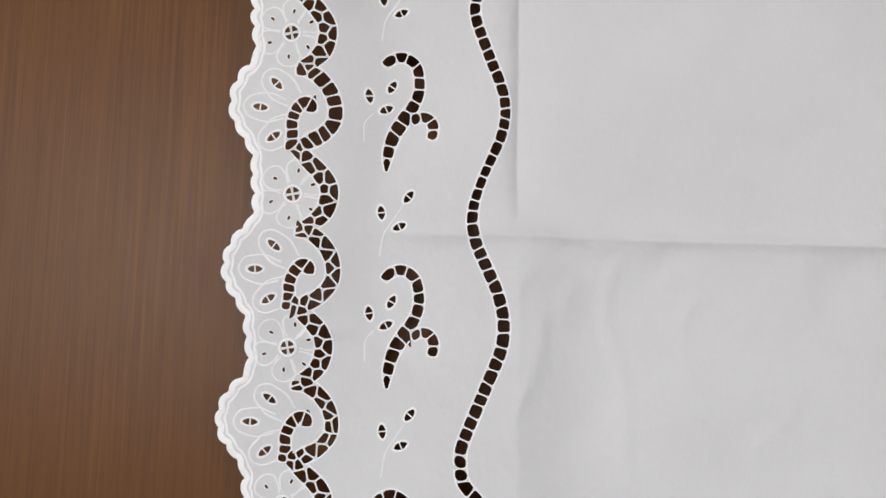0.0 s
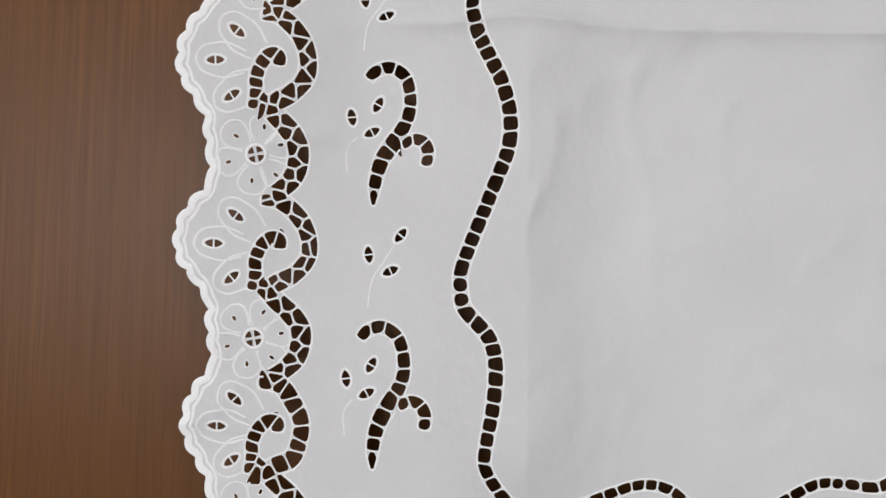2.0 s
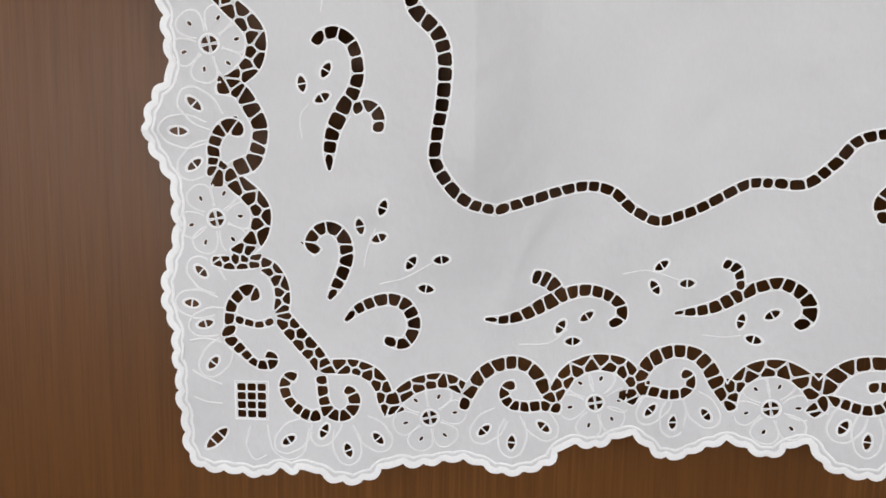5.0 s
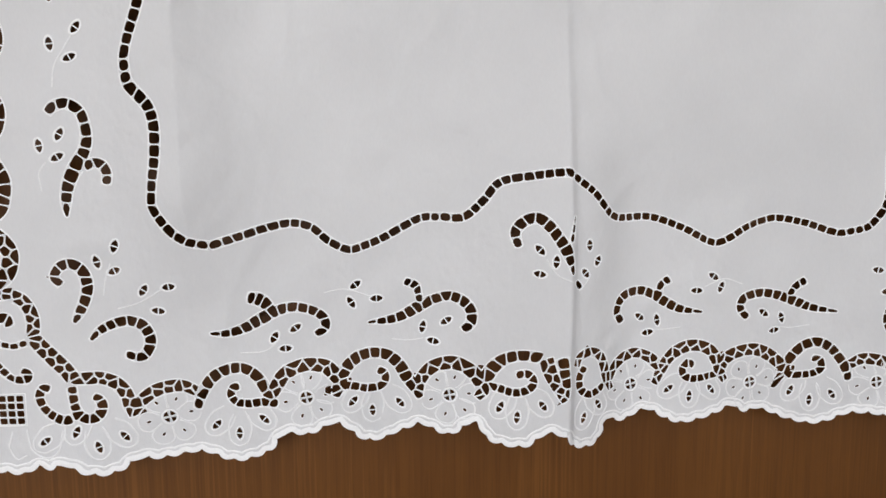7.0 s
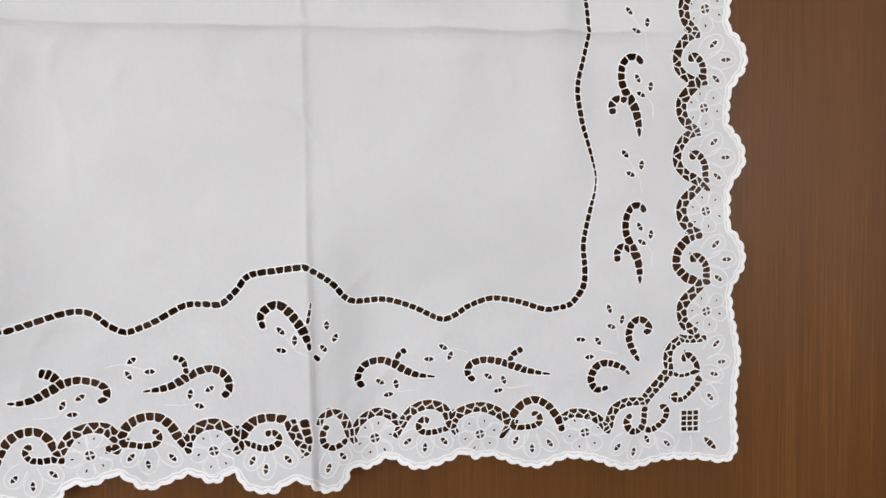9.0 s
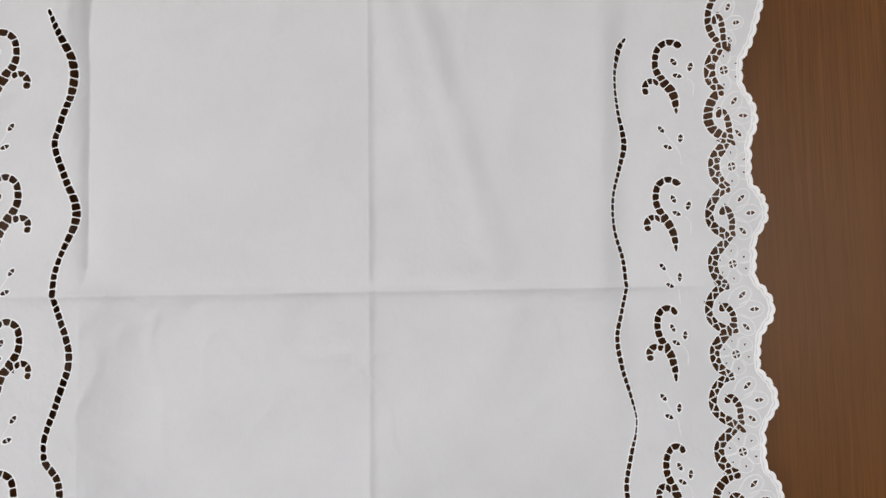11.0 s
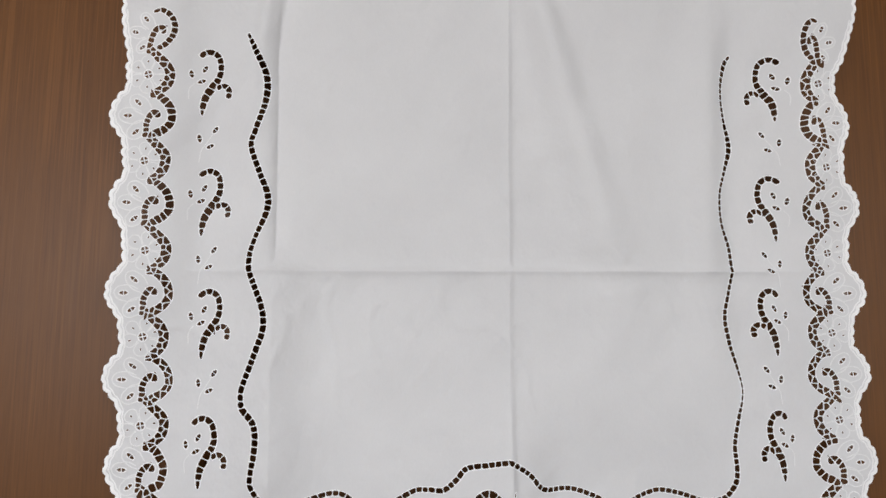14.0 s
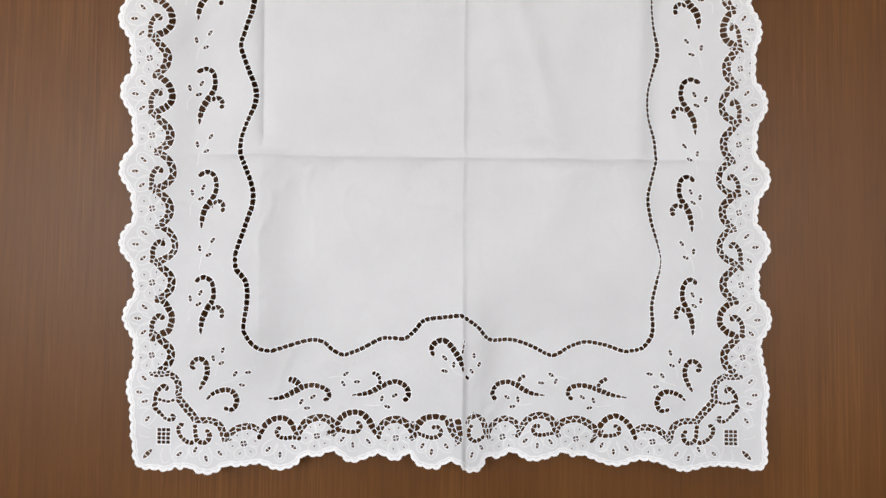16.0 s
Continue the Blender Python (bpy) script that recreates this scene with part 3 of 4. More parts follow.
def corner(mirrored):
    """The corner's scrolls, its net square and the two hooks."""
    m = scroll()
    for pts, w, rows, pitch in (
            ([(-90, 91), (-82, 90), (-74, 90), (-66, 91)], [4, 7, 7, 7], 2, 6.5),
            ([(-63, 89), (-58, 86), (-54, 79), (-53, 71), (-54, 64)], [8, 8, 8, 8, 8], 2, 7.0),
            ([(-54, 62), (-48, 54), (-42, 47), (-36, 40), (-32, 34)], [9, 9.5, 9.5, 9.5, 9], 2, 7.0),
            ([(-32, 34), (-23, 34), (-14, 33.5), (-5, 29), (0, 22), (2, 14), (4, 7)], [7, 8, 8, 8.5, 8.5, 8, 5], 2, 7.0),
            ([(4, 10), (10, 18), (18, 23.5), (27, 26), (36, 26), (44, 22)], [6, 8, 8.5, 8.5, 8, 7], 2, 7.5),
            ([(-79, 60), (-72, 58), (-65, 57), (-58, 59)], [4.5, 3.6, 3.4, 4], 1, 6),
            ([(-67, 70), (-69, 75), (-74, 74.5), (-79.5, 68), (-81, 61), (-81, 55), (-83, 51)], [5, 6, 6, 5.5, 5.5, 6, 6], 1, 6),
            ([(-82, 50), (-77, 45), (-73, 41), (-69, 37), (-65, 35), (-59.5, 35.5), (-58.5, 39), (-62, 41)], [6, 5.5, 4.5, 4, 5, 5.5, 5, 4], 1, 5.6),
            ([(-46, 28), (-50, 28.5), (-52.5, 23), (-50, 16), (-45, 11), (-38.5, 7.5), (-33, 8)], [4.5, 5.5, 5.5, 5, 5.5, 6, 6], 1, 5.6),
            ([(-33, 29), (-32, 22), (-31, 15), (-28, 9.5), (-23, 7), (-17.5, 9), (-15, 15), (-17, 20), (-20, 22)], [5.5, 5.5, 5.5, 6, 6, 6.5, 6.5, 5.5, 4], 1, 5.6)):
        ladder(m, flip(pts, mirrored, 279.3), w, rows, pitch)
    MOTIFS.append(m)
    g = motif("net_square", "small square net of cut-work cells")
    for i in range(3):
        for j in range(4):
            u, v = -78 + i * 5.5, 5.5 + j * 5.0
            cut_out(rounded(flip([(u, v), (u + 4.6, v), (u + 4.6, v + 4.1), (u, v + 4.1)], mirrored), 2, 0.14), g, 0.3)
    g["cords"].append((np.array(flip([(-79, 4.5), (-61.2, 4.5), (-61.2, 25.8), (-79, 25.8), (-79, 4.5)], mirrored)), 1.2, 0.3, None))
    MOTIFS.append(g)
    fan(flip([(-96, 85), (-101, 68), (-94, 57), (-90, 36)], mirrored), flip([(-70, 64)], mirrored)[0], 0.9)
    fan(flip([(-50, -6), (-31, -1), (-18, -12), (-2, -6)], mirrored), flip([(-24, 16)], mirrored)[0], 0.9)
    c = motif("corner_leaf", "long leaf eyelet in white satin stitch at the corner")
    leaf(c, *flip([(-90, -7)], mirrored)[0], 135 if mirrored else 45, 17, 5.5, 2)
    for pts in ([(-102, 48), (-94, 49), (-85, 47)], [(-101, 32), (-95, 28), (-86, 24)], [(-101, 17), (-94, 14), (-86, 13)], [(-71, 1), (-73.5, -10), (-69, -18), (-62, -15)], [(-62, 2), (-59, -11), (-51, -17), (-42, -13), (-39, 1)]):
        ray = motif("stitched_ray", "fine satin-stitched ray towards the corner")
        stem(ray, flip(pts, mirrored), 1.2, 0.45)
        MOTIFS.append(ray)
    MOTIFS.append(c)
    for pts, w in (([(-34, 96), (-38, 101), (-34, 107.5), (-27, 109), (-21, 104), (-19, 95), (-21, 86), (-25, 77), (-28.5, 71)], [5, 6, 6, 6.5, 7, 7, 6.5, 5.5, 2]),
                   ([(-20, 59), (-14, 65), (-6, 69), (4, 71), (12, 68), (16.5, 60), (16, 53), (11, 47), (1, 48.5)], [2, 5, 6, 6.5, 7, 7, 6.5, 6, 4.5])):
        m = motif("hook_motif", "hook-shaped curl of single cut-work cells edged with white thread")
        ladder(m, flip(pts, mirrored, 278.5), w, 1, 6.6)
        MOTIFS.append(m)
    sprig_at(flip([(-12, 110), (0, 120), (-2, 104)], mirrored, 278.5), (100, 70, 22), flip([(-10, 88), (-8, 98), (-4, 109)], mirrored, 278.5), mirrored)
    sprig_at(flip([(15, 91), (31, 93), (23, 77)], mirrored), (55, 8, -8), flip([(-2, 79), (12, 83), (26, 91)], mirrored), mirrored)


def bottom_motifs():
    """Four leaning branches with their leaves, two either side of the middle."""
    for pts, w, br, bw in (
            ([(55, 61), (66, 61), (77, 64), (88, 70), (98, 75), (109, 77.5), (120, 75), (128.5, 69), (129, 62), (123, 58)], [1.5, 5, 6.5, 8, 7, 6.2, 6, 6, 6, 4], [(95, 74.5), (92, 79), (87, 83), (80, 84.5)], [5.5, 7.5, 8.5, 7]),
            ([(158, 65), (170, 66), (181, 69), (192, 75), (202, 80), (213, 82.5), (222, 79), (227.5, 72), (227, 64), (222, 59)], [1.5, 5, 6.5, 8, 6.5, 6.5, 7, 7, 6.5, 5], [(193, 79), (192, 85), (190, 90), (183, 93)], [4.5, 4.5, 5.5, 5]),
            ([(337, 59), (333, 68), (339, 78), (352, 81), (362, 78), (373, 71.5), (384, 66.5), (400, 64)], [5.5, 6, 6.2, 6.2, 6.6, 7, 5.5, 1.5], [(367.5, 77), (368, 84), (375, 89)], [4, 4.5, 5.5]),
            ([(435, 58.5), (429.5, 66), (433, 74), (445, 77), (458, 75), (472, 70), (486, 65), (504, 62)], [5, 6, 6.2, 6.2, 6.6, 7, 5.5, 1.5], [(467, 74), (471, 81), (479, 86)], [4.5, 5.5, 6])):
        m = motif("branch_motif", "leaning branch of single cut-work cells edged with white thread")
        ladder(m, pts, w, 1, 6.8)
        ladder(m, br, bw, 1, 5.4)
        MOTIFS.append(m)
    sprig_at([(96, 57), (110, 63), (103, 49)], (60, 35, 2), [(74, 47), (90, 48), (100, 56)])
    sprig_at([(195, 61), (211, 65), (202, 51)], (78, 32, -14), [(174, 53), (186, 52), (195, 53)])
    sprig_at([(150, 91), (147, 79), (164, 81.5)], (35, -58, 2), [(129, 86), (143, 88), (160, 83)])
    sprig_at([(352, 62), (366, 59), (359, 50)], (146, 100, 10), [(384, 53), (372, 52), (364, 52)])
    sprig_at([(448, 62), (462, 58), (457, 48.5)], (146, 110, 6), [(484, 52), (470, 50), (462, 51)])
    sprig_at([(408, 90), (395, 80), (414, 82)], (150, 178, 66), [(430, 84), (416, 88), (400, 82)])


def bottom_border():
    """Arches over flowers and fans along the lower hem."""
    for arch, w, rows, curl in (
            ([(44, 10), (48, 21), (55, 31), (64, 36), (73, 37), (81, 33.5), (87, 26), (93, 15)], [5, 7, 7.5, 7.2, 7, 7, 7.5, 7], 1, [(97, 12), (87, 13.5), (78, 12.5), (70, 14), (66.5, 18.5), (68, 23.5), (72, 25)]),
            ([(92, 15), (97, 25), (102, 32), (110, 36), (119, 37.5), (129, 36), (135, 31), (139, 24), (135, 15)], [6, 9, 9, 9, 9, 9.5, 9.5, 9, 5], 2, None),
            ([(137, 20), (140, 30), (146, 38), (153, 42.5), (162, 44), (171, 42), (178, 36), (184, 26), (190, 17), (193, 11)], [8, 8.5, 8, 7.5, 7, 7.5, 8, 8.5, 7, 4.5], 1, [(140, 23), (148, 21.5), (157, 20), (165, 20.5), (169, 25), (168, 30), (164, 32)]),
            ([(192, 13), (193, 23), (198, 30.5), (205, 34.5), (215, 36), (224, 33), (231, 27), (235, 18), (231, 12)], [5, 8, 9, 9.5, 9.5, 9.5, 9.5, 8.5, 5], 2, None),
            ([(234, 18), (238, 28), (244, 36), (252, 41), (262, 42.5), (273, 41)], [8, 9, 8.5, 7.5, 7, 7.5], 1, [(239, 21), (246, 19.5), (253, 17.5), (260, 17.5), (267, 21), (268, 26), (264, 30), (257, 29)]),
            ([(300, 32), (303, 38.5), (311, 41.5), (318.5, 38), (322.5, 30), (325, 21), (330, 11)], [5, 6, 6.5, 6.5, 7, 7, 4.5], 2, [(307, 31), (303, 24), (304, 15.5), (310, 11), (317, 12), (323, 16)]),
            ([(328, 19), (332, 27), (340, 33), (349, 35.5), (358, 33), (364, 28.5), (370, 23)], [6, 7.5, 7.5, 7, 7.5, 8.5, 7], 2, None),
            ([(364, 12), (369, 22), (375, 31), (383, 37), (395, 39.5), (406, 36), (411, 29), (414, 20), (419, 12)], [5, 7.5, 8, 8.5, 8.5, 8.5, 8.5, 8, 5], 2, [(411, 18), (400, 16), (392, 15.5), (386, 18), (385, 23), (389, 27), (394, 25)]),
            ([(414, 19), (418, 27.5), (427, 33), (440, 35), (452, 31), (462, 24), (468, 18), (463, 10)], [8, 9, 9, 9, 9.5, 9, 8, 5], 2, None),
            ([(464, 11), (468, 21), (474, 30), (482, 37), (491, 39), (501, 34), (507, 27), (512, 18), (514, 10)], [6, 7.5, 7.5, 7, 7, 7, 7, 7, 5], 1, [(470, 14), (479, 13.5), (489, 15), (494, 19), (493, 25), (487, 27)])):
        m = scroll()
        ladder(m, arch, w, rows, 7.3 if rows == 1 else 8.8)
        if curl:
            ladder(m, curl, [5] + [5.4] * (len(curl) - 2) + [5], 1, 5.6)
        MOTIFS.append(m)
    for u, v in ((26, 5), (116, 15.5), (213, 13), (346.5, 12.5), (440, 9.5), (534, 9)):
        flower(u, v, 72)
    for eyes, focus in (([(56, -2), (71, -8), (88, 2)], (73, 16)), ([(147, 11), (160, 4), (179, 8)], (161, 28)), ([(246, 7), (257, 0.5), (275, 7.5)], (258, 26)),
                        ([(307, -6), (319, 2)], (311, 12)), ([(375, 8), (390, 2.5), (407, 7)], (392, 22)), ([(473, 1.5), (487.5, -6), (503, -1)], (485, 20))):
        fan(eyes, focus, 0.92)
    # wide net between the last arch and the fold
    m = scroll("net_filling")
    ladder(m, [(277, 40), (280, 30), (285, 20), (290, 9)], [10, 9.5, 7.5, 3], 2, 9)
    ladder(m, [(288, 40), (290, 31), (292, 21), (292, 12)], [9, 7.5, 6, 3], 1, 7.5)
    MOTIFS.append(m)


def middle_motif():
    m = motif("branch_motif", "bent branch of cut-work cells, partly tucked into the fold")
    ladder(m, [(258, 116), (256, 126), (262, 133), (271, 135), (279, 129), (285, 121), (290, 113), (293.5, 104), (295, 97)], [4.5, 6.5, 7, 7, 7.5, 7.5, 8, 5, 2], 1, 7)
    ladder(m, [(298, 92), (302, 87)], [3, 4.5], 1, 4.5)
    ladder(m, [(293.5, 119), (295, 127), (296.5, 136)], [3, 2.6, 1], 1, 6.5)
    MOTIFS.append(m)
    sprig_at([(272, 114), (283, 106), (272, 98)], (-45, 85, -12), [(276, 108), (284, 97), (295, 92)])
    sprig_at([(308.5, 116), (315, 105), (305.5, 97)], (92, 65, -50), [(309.5, 96), (306.5, 91), (303.5, 88)], False, 7.5)


def wave():
    """The ladder that winds round the plain middle."""
    m = motif("ladder_band", "winding ladder of square cut-work cells round the plain middle")
    left = [(9, 620), (18, 601), (30, 573), (29, 544), (20, 515), (15, 497), (24, 470), (34, 444), (33, 423), (22, 395), (17, 376), (19, 358), (33, 325), (35.5, 301), (27, 275), (14.5, 241), (13.5, 228)]
    ladder(m, left, [3, 6.4, 6.8, 6.8, 6.2, 6.2, 6.4, 6.6, 6.2, 5.2, 6.2, 6.8, 6.8, 7, 6.8, 6.6, 6.8], 1, 7.4)
    ladder(m, [(13.5, 228), (16, 219), (27.5, 206), (31, 192), (30, 173), (27.5, 157), (27, 144), (35, 131), (45, 123), (59, 119.5)], [6.8, 7.2, 7.2, 7, 6.6, 6, 6, 6.2, 5.6, 5], 1, 7.2)
    ladder(m, [(59, 119.5), (77, 125), (93, 130), (109, 133), (122, 130), (133, 121), (146, 115), (158, 118), (170, 123), (193, 135), (208, 136)], 5.2, 1, 7.2)
    ladder(m, [(208, 136), (223, 136), (236, 147), (247, 159), (270, 163), (290, 165), (296, 163)], 5.4, 1, 7)
    ladder(m, [(296, 163), (313, 151), (329, 135), (358, 134), (383, 126), (406, 115), (418, 118), (429, 125), (442, 130), (455, 132), (477, 128), (499, 121), (512, 122)], 5.0, 1, 6.8)
    ladder(m, [(512, 122), (523, 126), (533, 140), (535, 156), (534, 180), (541, 208), (546, 226), (547, 242), (541, 264), (533, 291), (530, 318), (536, 343), (540, 362), (539, 389), (530, 420), (529, 450), (537, 480), (542, 497), (542, 510), (536, 538), (533, 570), (538, 596), (546, 609)],
           [5, 5.4, 5.6, 5, 4.8, 4.2, 2.1, 2.1, 3.8, 5.2, 5, 4.2, 4.2, 4.6, 4, 3.6, 4.6, 6, 6, 4.2, 3.8, 6, 2.5], 1, 6.8)
    MOTIFS.append(m)


wave()
for mirrored in (False, True):
    corner(mirrored)
    side_border(mirrored)
bottom_motifs()
bottom_border()
middle_motif()
for u in SLITS:
    m = motif("slit_stitching", "fine white stitching round a slit for the rod")
    t = np.linspace(0, 2 * math.pi, 14, endpoint=False)
    cut_out(np.array([(u + 1.35 * math.cos(x) * (1 - 0.3 * math.sin(x)), 711.3 + 14.4 * math.sin(x)) for x in t]), m, 0.1)
    m["cords"].append((np.array([(u + 1.75 * math.cos(x) * (1 - 0.3 * math.sin(x)), 711.3 + 15.2 * math.sin(x)) for x in np.linspace(0, 2 * math.pi, 26)]), 1.0, 0.3, None))
    MOTIFS.append(m)


cut_bands()


# ---- the outline of the cloth ----
def outline():
    unit = [(-23, 9), (-22, 0), (-22, -14), (-30, -24), (-36, -36), (-36, -50), (-29, -62), (-23.5, -72)]
    left = [(-111, 732), (-111, 702), (-115, 676), (-118, 652), (-119, 627), (-116, 604), (-113, 586)]
    for _, fv in FLOWERS_LEFT[:5]:
        left += [(beside(x, fv + y, False), fv + y) for x, y in unit]
    left += [(-110, 118), (-110, 104), (-113, 92), (-116, 80), (-115.5, 66), (-111, 53), (-111, 41), (-109, 29), (-110, 18), (-108, 5), (-108, -9)]
    bottom = [(-104, -20), (-96, -25), (-80, -25.5), (-66, -27), (-55, -22.5), (-47, -24), (-39, -21.5), (-27, -28), (-16, -30.5), (-5, -28), (5, -21.5), (20, -22.5), (40, -20), (52, -21), (59, -24), (72, -26), (91, -19), (101, -8), (118, -9), (133, -3),
              (143, -7), (152, -15), (162, -17), (183, -10), (193, -7), (213, -14), (229, -4), (240, -16), (262, -19.5), (272, -14), (280, -11), (292, -16), (300, -25)]
    bottom += [(309, -27), (317, -26), (323, -19), (327, -10), (341, -13.5), (358, -6), (375, -14), (387, -16), (412, -10), (424, -6), (436, -12), (449, -11), (470, -19), (486, -23), (498, -22), (518, -14.5), (541, -16), (554, -21), (571, -27), (585, -26), (602, -22), (618, -21), (644, -22), (664, -25), (674, -19)]
    right = [(677, -6), (676, 12), (676, 30), (678, 52), (681, 72), (678, 94), (674, 110), (672, 124)]
    for _, fv in FLOWERS_RIGHT[4::-1]:
        right += [(beside(x, fv + y, True), fv + y) for x, y in unit[::-1]]
    right += [(662, 596), (667, 617), (674, 645), (675, 672), (677, 704), (675, 738)]
    crest = ((-111, 732), (-57, 731), (-25, 740), (70, 738), (121, 740), (225, 742), (260, 745), (289, 741), (378, 741), (407, 748), (437, 746), (496, 743), (616, 743), (646, 746), (675, 751))
    top = [(675, 748)] + [(u, float(np.interp(u, *zip(*crest))) + 2 + 1.2 * math.sin(u / 17.0)) for u in range(671, -108, -12)] + [(-111, 737)]
    pts, length = spline(left + bottom + right, 1.3)
    n = np.gradient(pts, axis=0)
    n /= np.linalg.norm(n, axis=1)[:, None]
    n = np.stack([n[:, 1], -n[:, 0]], 1)      # to the outside, going down, right and up
    s = np.linspace(0, length, len(pts))
    wob = np.array([noise.noise((x / 60, 2.2, 0)) for x in s])
    pts = pts - n * (1.1 - 2.4 * np.abs(np.sin(math.pi * (s / 11.5 + 0.35 * wob))) ** 0.7)[:, None]
    tp, tl = spline(top, 1.5)
    ts = np.linspace(0, tl, len(tp))
    tp[:, 1] += 2.2 * np.abs(np.sin(math.pi * ts / 13.0)) ** 0.7 - 1.0
    return pts, tp


hem, heading = outline()
border = np.vstack([hem, heading[1:-1]])


# ---- the cloth: a triangulated sheet with every cut-out left open ----
def sheet():
    pts, faces = [Vector(p) for p in border], [list(range(len(border)))]
    for h in HOLES:
        k = len(pts)
        pts += [Vector(p) for p in h]
        faces.append(list(range(k, len(pts))))
    lattice = set()
    for u in range(-152, 720, 4):
        for v in range(-40, 770, 4):
            at = u + (2 if (v // 4) % 2 else 0)
            if not (abs(v - 362) < 8 and -53 < at < 642) and abs(at - 293.5) > 7 and not (abs(at - 46 + 0.012 * (v - 170)) < 6 and 58 < v < 722) and not (v > 686 and -109 < at < 671):
                lattice.add((at, v))
    beside = [v for v in range(-30, 686, 4) if abs(v - 362) > 8]
    for v in beside:
        for d in (-5, -2.5, -1, 0, 1.2, 2.5, 4, 6):
            lattice.add((293.5 + d, v))
    for v in beside[23:]:
        for d in (-5, -2.5, -1, 0, 1, 2.5, 5):
            lattice.add((46 - 0.012 * (v - 170) + d, v))
    for u in range(-50, 640, 4):
        for d in (-6, -3, -1.2, 0, 1.2, 3, 6):
            lattice.add((u, 362 + 0.004 * (u - 40) + d))
    for u in range(-108, 671, 3):
        for v in range(688, 740, 4):
            lattice.add((u + 0.5, v))
    # the lattice keeps inside the border and clear of the holes
    lat = np.array(sorted(lattice), float)
    lat += np.random.RandomState(3).uniform(-0.2, 0.2, lat.shape)
    keep = np.ones(len(lat), bool)
    for h in HOLES:
        c, r = h.mean(0), np.max(np.linalg.norm(h - h.mean(0), axis=1)) + 0.6
        keep &= np.hypot(*(lat - c).T) > min(r, 5.5)
    x, y = lat.T
    inside = np.zeros(len(lat), bool)
    q = np.roll(border, -1, 0)
    for (ax, ay), (bx, by) in zip(border, q):
        if ay != by:
            inside ^= ((ay > y) != (by > y)) & (x < (bx - ax) * (y - ay) / (by - ay) + ax)
    pts += [Vector(p) for p in lat[keep & inside]]
    from mathutils.geometry import delaunay_2d_cdt
    vs, _, fs, _, _, origin = delaunay_2d_cdt(pts, [], faces, 1, 1e-5)
    fs = [f for f, o in zip(fs, origin) if 0 in o and len(o) == 1]
    used = sorted({i for f in fs for i in f})
    index = {i: k for k, i in enumerate(used)}
    me = bpy.data.meshes.new("cloth")
    me.from_pydata([on_cloth(*vs[i]) for i in used], [], [[index[i] for i in f] for f in fs])
    me.materials.append(COTTON)
    for p in me.polygons:
        p.use_smooth = True
    # the cut edges stay crisp
    import collections
    faces_at = collections.Counter(k for p in me.polygons for k in p.edge_keys)
    for edge in me.edges:
        edge.use_edge_sharp = faces_at[edge.key] == 1
    return me


curtain = tagged(holder("curtain", (MIDDLE / 1000, ROD_Y, FOOT + ROD_V / 1000)),
                 "white cotton curtain with cut-work embroidery hanging on a rod", "curtain")
cloth = new("cloth", sheet())
cloth.parent = curtain
cloth.matrix_parent_inverse = Matrix.Translation(curtain.location).inverted()
tagged(cloth, "plain white cotton cloth with pressed fold lines")
thick = cloth.modifiers.new("thickness", "SOLIDIFY")
thick.thickness, thick.offset = 0.0005, 0.0


# ---- stitching on the cloth ----
def in_hole(p):
    cell = (int(p[0] // 12), int(p[1] // 12))
    for i in (-1, 0, 1):
        for j in (-1, 0, 1):
            for c, r in NEAR.get((cell[0] + i, cell[1] + j), ()):
                if math.hypot(p[0] - c[0], p[1] - c[1]) < r * 0.93:
                    return True
    return False


def ribbon(bm, line, width, height, dodge=None):
    """A raised line of stitching that follows the cloth."""
    line = np.array(line, float)
    t = np.gradient(line, axis=0)
    t /= np.maximum(1e-9, np.linalg.norm(t, axis=1))[:, None]
    n = np.stack([-t[:, 1], t[:, 0]], 1)
    last = None
    for p, m in zip(line, n):
        if dodge is not None and (in_band(p, dodge, 1.0) or (dodge < 0 and in_hole(p))):
            last = None
            continue
        row = [bm.verts.new(on_cloth(p[0] + m[0] * d * width, p[1] + m[1] * d * width, h * height + 0.3)) for d, h in ((-0.5, 0), (-0.28, 0.85), (0.28, 0.85), (0.5, 0))]
        if last:
            for k in range(3):
                bm.faces.new((last[k], row[k], row[k + 1], last[k + 1]))
        last = row


def rim(bm, hole, width=0.52, height=0.34):
    """Button-hole stitch round one cut-out."""
    c = hole.mean(0)
    d = hole - c
    r = np.maximum(1e-6, np.linalg.norm(d, axis=1))[:, None]
    rows = []
    for off, h in ((-0.06, 0.0), (width * 0.45, height), (width, 0.25)):
        rows.append([bm.verts.new(on_cloth(*p, h + 0.25)) for p in c + d * (1 + off / r)])
    k = len(hole)
    for a, e in zip(rows, rows[1:]):
        for i in range(k):
            j = (i + 1) % k
            bm.faces.new((a[i], a[j], e[j], e[i]))


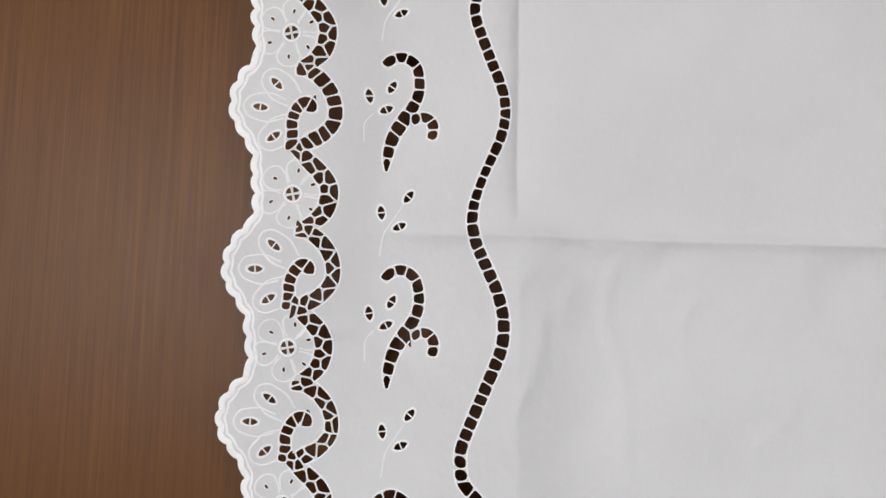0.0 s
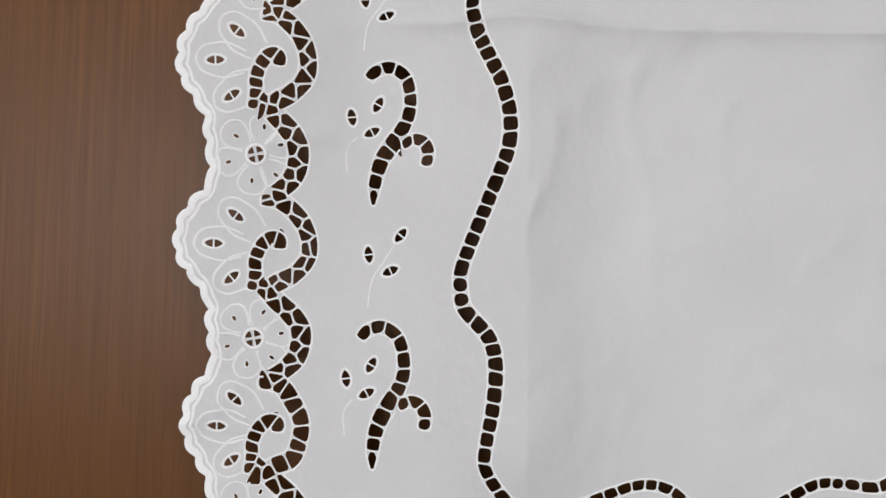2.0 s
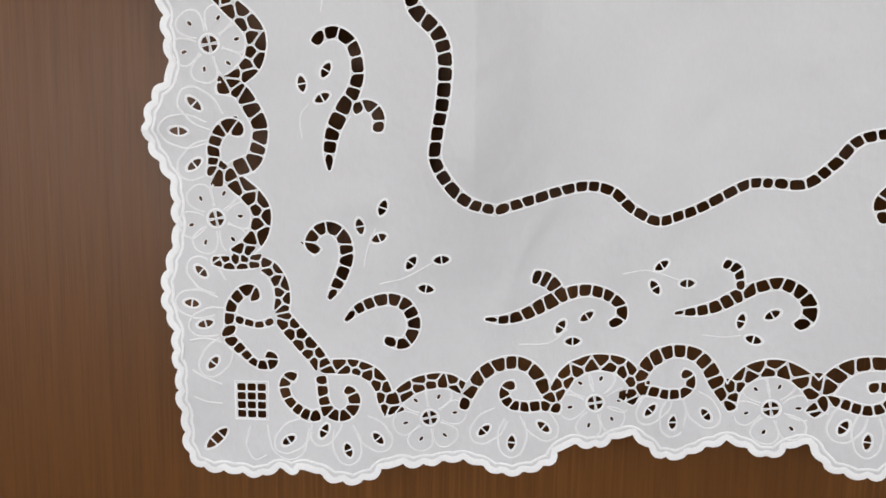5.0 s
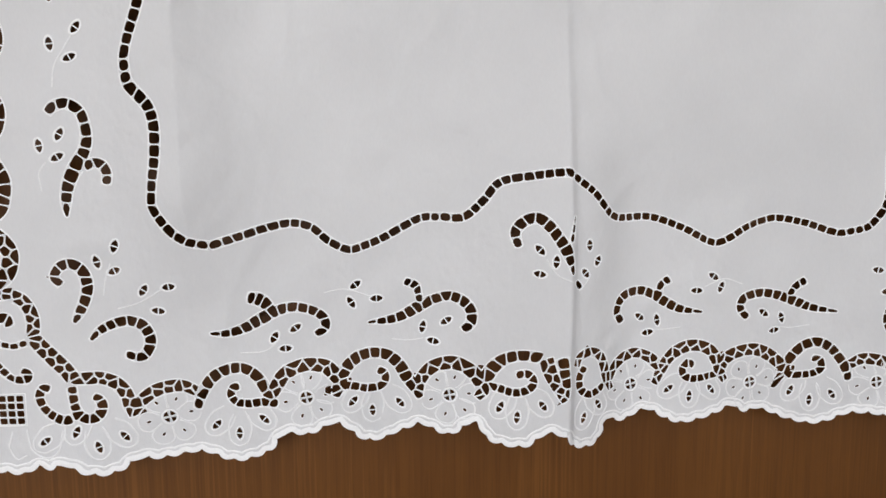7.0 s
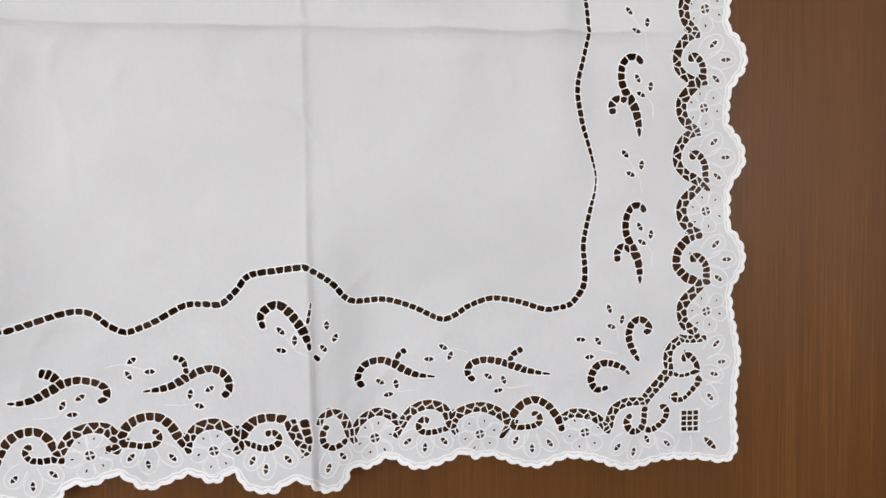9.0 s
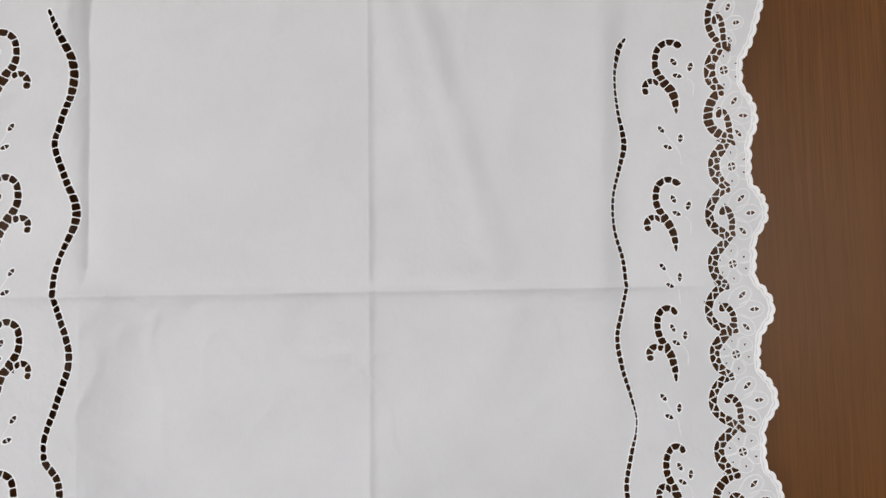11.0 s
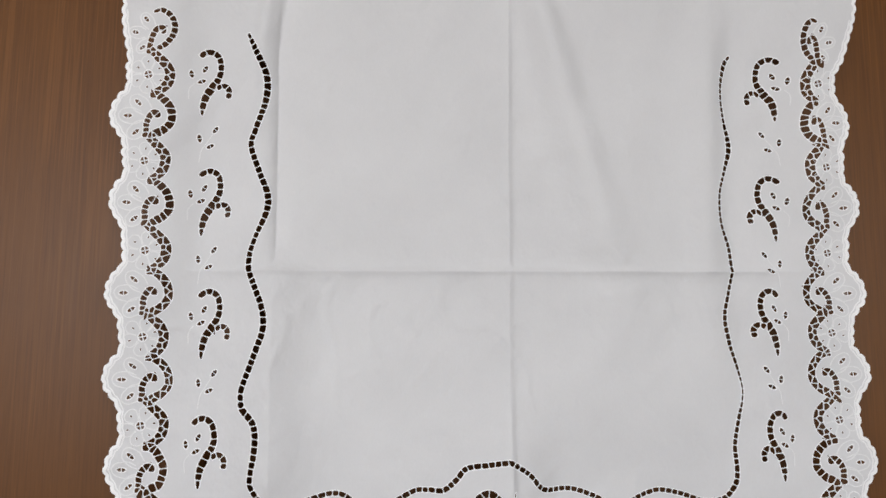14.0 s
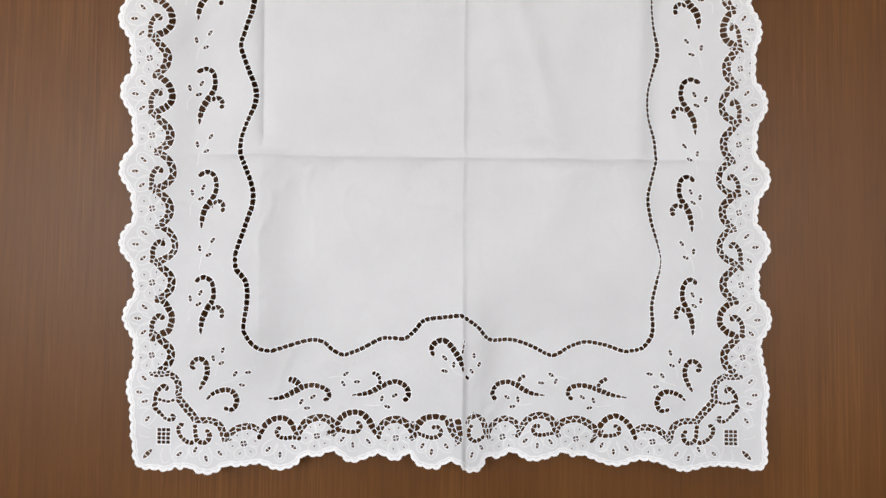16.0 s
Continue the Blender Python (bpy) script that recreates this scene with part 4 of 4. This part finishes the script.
for m in MOTIFS:
    bm = bmesh.new()
    single = m["name"] in ("hook_motif", "branch_motif")     # their cells are few and large
    for h in () if single else m["holes"]:
        rim(bm, h)
    soft = bmesh.new()
    for line, w, h, dodge in m["cords"]:
        ribbon(soft if dodge == -1 else bm, line, w, h, dodge)
    plain = not bm.verts
    if plain:
        bm, soft = soft, bm
    bmesh.ops.recalc_face_normals(bm, faces=bm.faces)
    ob = part(m["name"], bm, SATIN if plain else THREAD, curtain, m["label"])
    if soft.verts:
        bmesh.ops.recalc_face_normals(soft, faces=soft.faces)
        lines = mesh_object("outline_stitch", soft, SATIN)
        lines.parent = ob
        tagged(lines, "soft white outline in padded satin stitch")
    else:
        soft.free()
    for h in m["holes"] if single else ():
        bm = bmesh.new()
        rim(bm, h)
        bmesh.ops.recalc_face_normals(bm, faces=bm.faces)
        mesh_object("cell_edging", bm, THREAD).parent = ob


def inward(line, d):
    t = np.gradient(line, axis=0)
    t /= np.maximum(1e-9, np.linalg.norm(t, axis=1))[:, None]
    return line + np.stack([-t[:, 1], t[:, 0]], 1) * d


bm = bmesh.new()
ribbon(bm, inward(hem, 1.75), 3.7, 0.26)
part("hem_edging", bm, THREAD, curtain, "scalloped edge in dense white satin stitch")
bm = bmesh.new()
smooth_hem = np.stack([np.convolve(np.pad(hem[:, k], 2, "edge"), np.ones(5) / 5, "valid") for k in (0, 1)], 1)
low = [i for i in range(len(smooth_hem)) if smooth_hem[i][1] < 640]
ribbon(bm, inward(smooth_hem, 5.5)[low[0]:low[-1]], 1.5, 0.32, -1)
part("hem_line", bm, THREAD, curtain, "fine stitched line that follows the scalloped edge")
bm = bmesh.new()
ribbon(bm, inward(heading, 1.2), 2.6, 0.5)
part("heading_edging", bm, THREAD, curtain, "small scallops stitched along the heading")


# ---- rod and brackets ----
def curtain_rod():
    thing = tagged(holder("curtain_rod", (0.28, ROD_Y, FOOT + ROD_V / 1000)), "slim white enamelled curtain rod held by two brackets", "curtain rod")
    bm = bmesh.new()
    turned(bm, (-0.206, ROD_Y, FOOT + (ROD_V + 1.2) / 1000), (1, 0, 0.0058), [(0, 0.0050), (0.001, 0.0063), (1.14, 0.0063), (1.141, 0.0050)])
    part("tube", bm, ENAMEL, thing)
    bm = bmesh.new()
    turned(bm, (-0.204, ROD_Y, FOOT + (ROD_V + 1.2) / 1000), (-1, 0, -0.0058), [(0, 0.0062), (0.0008, 0.0078), (0.016, 0.0080), (0.021, 0.0068), (0.023, 0.004)])
    part("end_cap", bm, PLASTIC, thing, "white plastic end cap")
    return thing


def bracket(x):
    z = FOOT + (ROD_V + 1.5) / 1000 + (x - 0.28) * 0.0058
    thing = tagged(holder("rod_bracket", (x, WALL_Y, z - 0.03)), "white plastic rod bracket screwed to the wooden wall", "bracket", "rod brackets")
    bm = bmesh.new()
    # oval wall plate
    verts = []
    for y, r in ((WALL_Y - 0.0002, 1.0), (WALL_Y - 0.003, 1.0), (WALL_Y - 0.0045, 0.82)):
        verts.append([bm.verts.new((x + 0.0088 * r * math.cos(a), y, z + 0.0035 + 0.0165 * r * math.sin(a))) for a in np.linspace(0, 2 * math.pi, 32, endpoint=False)])
    for a, c in zip(verts, verts[1:]):
        for i in range(32):
            bm.faces.new((a[i], a[(i + 1) % 32], c[(i + 1) % 32], c[i]))
    bm.faces.new(verts[-1])
    bmesh.ops.recalc_face_normals(bm, faces=bm.faces)
    plate = part("wall_plate", bm, PLASTIC, thing)
    bm = bmesh.new()
    add_box(bm, x - 0.0075, x + 0.0080, WALL_Y - 0.0016, WALL_Y - 0.0001, z - 0.0195, z - 0.004, 0.0006)
    part("backing_tab", bm, PLASTIC, thing, "thin angular plastic tab behind the plate")
    bm = bmesh.new()
    turned(bm, (x, WALL_Y - 0.0042, z - 0.0075), (0, -1, 0), [(0, 0.0026), (0.001, 0.0026), (0.0014, 0.0018)], 14)
    screw = mesh_object("screw", bm, SCREW)
    screw.parent = plate
    tagged(screw, "dark steel screw head")
    # arm that reaches out under the rod and cups it
    bm = bmesh.new()
    path = [(0.0, 0.004, 0.0074), (-0.012, 0.0005, 0.0062), (-0.024, -0.0025, 0.0056), (-0.036, -0.0035, 0.0054), (-0.044, -0.0015, 0.0054), (-0.049, 0.002, 0.0052), (-0.051, 0.006, 0.0048)]
    rings = []
    for dy, dz, r in path:
        rings.append([bm.verts.new((x + 1.15 * r * math.cos(a), WALL_Y - 0.003 + dy, z + dz + 0.45 * r * math.sin(a))) for a in np.linspace(0, 2 * math.pi, 16, endpoint=False)])
    for a, c in zip(rings, rings[1:]):
        for i in range(16):
            bm.faces.new((a[i], a[(i + 1) % 16], c[(i + 1) % 16], c[i]))
    bm.faces.new(rings[-1])
    bmesh.ops.recalc_face_normals(bm, faces=bm.faces)
    part("arm", bm, PLASTIC, thing)
    # round knob on the arm's end
    bm = bmesh.new()
    turned(bm, (x + 0.001, WALL_Y - 0.048, z + 0.002), (-0.1, -1, 0.35), [(-0.003, 0.003), (0, 0.0050), (0.0022, 0.0070), (0.0052, 0.0076), (0.0082, 0.0067), (0.0102, 0.0044), (0.0109, 0.0015)], 26)
    part("knob", bm, PLASTIC, thing)
    return thing


curtain_rod()
bracket(-0.168)
bracket(0.782)
